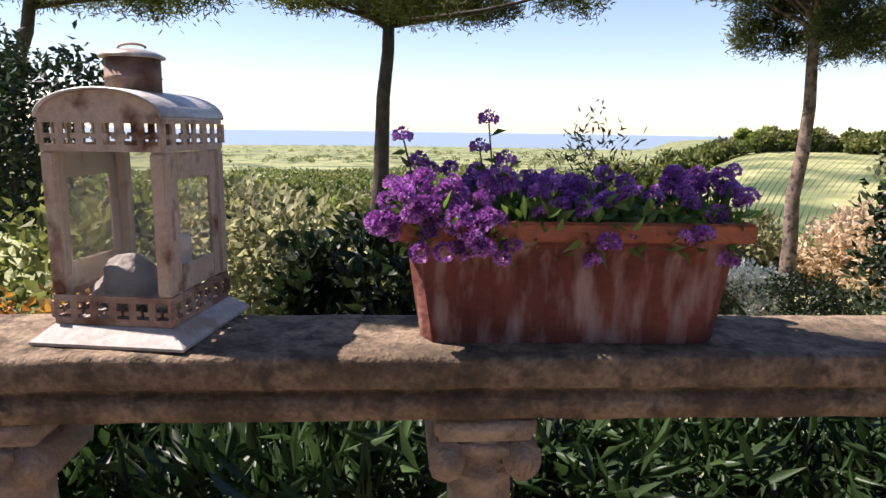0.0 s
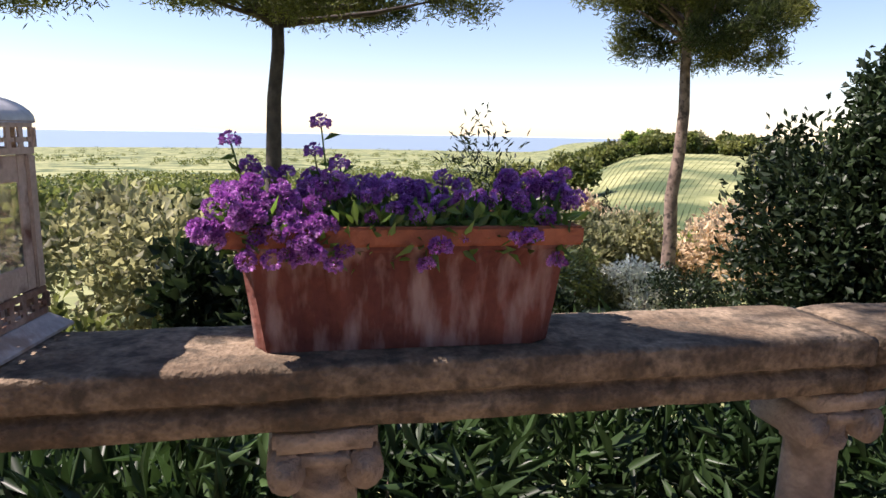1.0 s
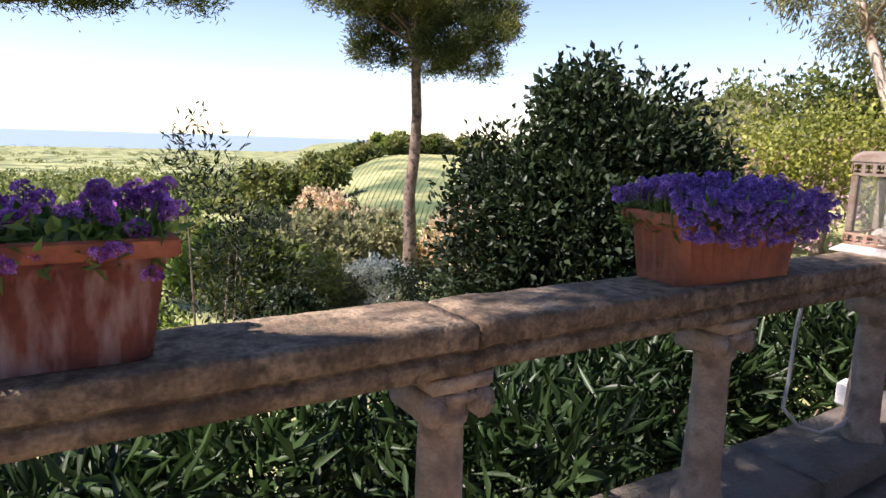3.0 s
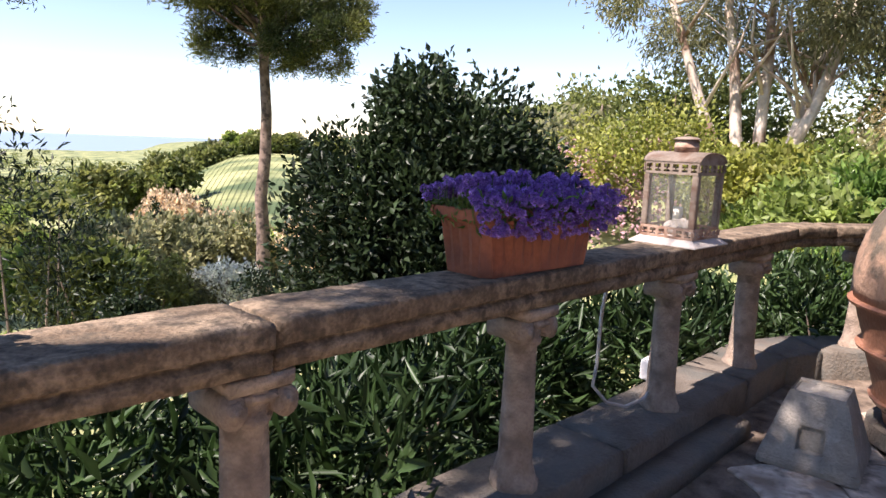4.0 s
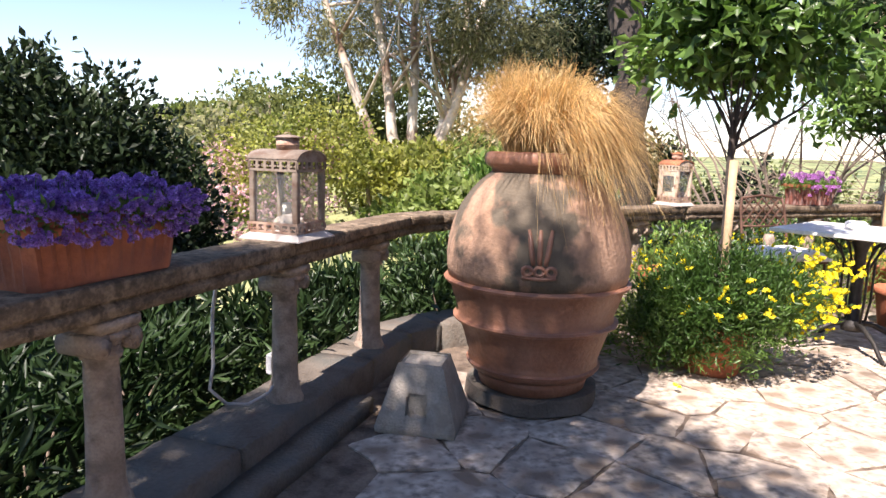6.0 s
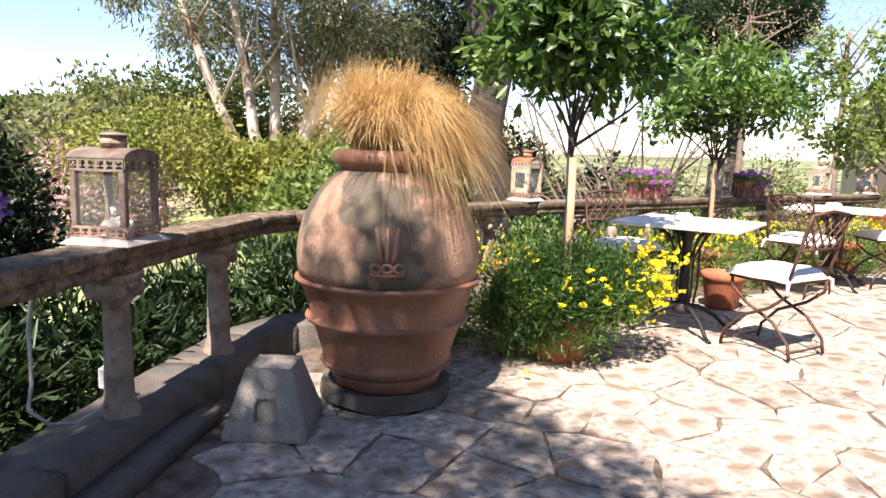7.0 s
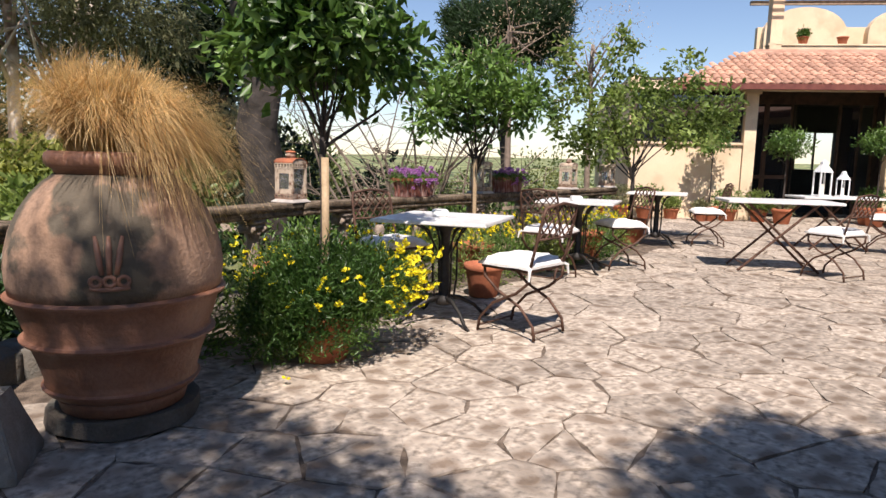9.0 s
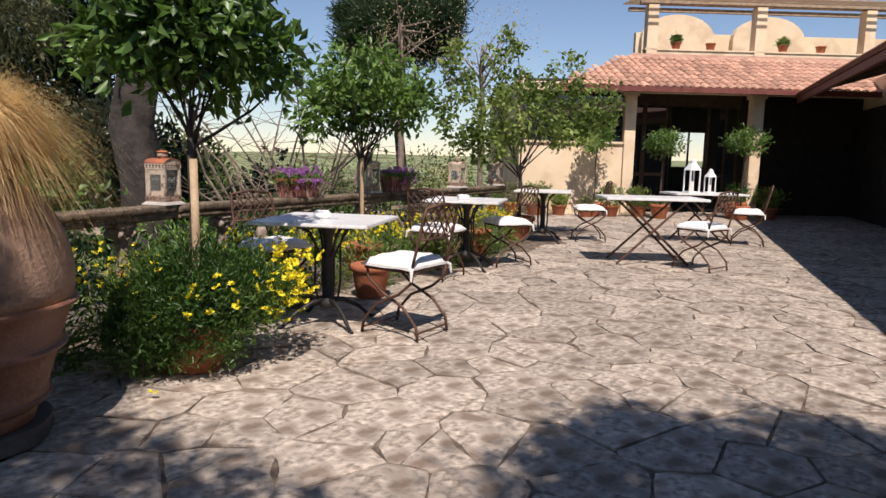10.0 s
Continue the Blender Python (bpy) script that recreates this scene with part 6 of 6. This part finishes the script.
rg = random.Random(21)
STEP = 0.30
seeds = {}
for i in range(-3, 50):
    for j in range(-43, 6):
        if rg.random() < 0.33:
            continue
        seeds[(i, j)] = (0.9 + (i + rg.uniform(-0.5, 0.5)) * STEP, -0.1 + (j + rg.uniform(-0.5, 0.5)) * STEP)
stones = []
for (i, j), s in seeds.items():
    x, y = s
    if x < 4.1 and y > 0.68 + 0.1 * x - 0.10:
        continue
    if x >= 4.1 and (x - 4.35) * 0.5497 + (y - 1.215) * 0.8354 > -0.35 and x < 6.15:
        continue
    if x >= 4.9 and (x - 6.15) * 0.679 + (y - 0.03) * 0.7342 > -0.75 and x < 11.5:
        continue
    if y < -13 or x > 15.2:
        continue
    poly = [(x - 0.75, y - 0.75), (x + 0.75, y - 0.75), (x + 0.75, y + 0.75), (x - 0.75, y + 0.75)]
    for di in range(-3, 4):
        for dj in range(-3, 4):
            o = seeds.get((i + di, j + dj))
            if o and (di or dj):
                n = (o[0] - x, o[1] - y)
                L = math.hypot(*n)
                n = (n[0] / L, n[1] / L)
                poly = clip(poly, n, n[0] * (x + o[0]) / 2 + n[1] * (y + o[1]) / 2 - 0.002)
                if len(poly) < 3:
                    break
        if len(poly) < 3:
            break
    if len(poly) >= 3:
        stones.append((x, y, poly))


def stone_bm(bm, x, y, poly, at):
    c = Vector((sum(p[0] for p in poly) / len(poly), sum(p[1] for p in poly) / len(poly), 0))
    tilt = (rg.uniform(-0.010, 0.010), rg.uniform(-0.010, 0.010))
    lift = rg.uniform(-0.004, 0.004)
    pts = []
    for k in range(len(poly)):
        p, q = Vector((*poly[k], 0)), Vector((*poly[(k + 1) % len(poly)], 0))
        n = max(1, int((q - p).length / 0.075))
        for m in range(n):
            v = p.lerp(q, m / n)
            w = noise.noise(v * 7) * 0.020 + (noise.noise(v * 26) * 0.010)
            pts.append(v + (c - v).normalized() * (0.005 + w))
    rows = []
    for inset, z in ((0.0, -0.02), (0.0, -0.003), (0.02, 0.0)):
        row = []
        for v in pts:
            u = v + (c - v).normalized() * inset
            row.append(bm.verts.new((u.x - at[0], u.y - at[1], z + lift + (u.x - c.x) * tilt[0] + (u.y - c.y) * tilt[1])))
        rows.append(row)
    for a, b in zip(rows, rows[1:]):
        for k in range(len(a)):
            bm.faces.new((a[k], a[(k + 1) % len(a)], b[(k + 1) % len(a)], b[k]))
    bm.faces.new(rows[-1])


near = sorted(stones, key=lambda s: (s[0] - 3.2) ** 2 + (s[1] + 1.4) ** 2)
for x, y, poly in near[:300]:
    bm = bmesh.new()
    stone_bm(bm, x, y, poly, (x, y))
    o = part("flagstone", bm, PAVING, terrace)
    o.location = (x, y, 0)
bm = bmesh.new()
for x, y, poly in near[300:]:
    stone_bm(bm, x, y, poly, (0, 0))
part("far_flagstones", bm, PAVING_FAR, terrace, kind="stuff")
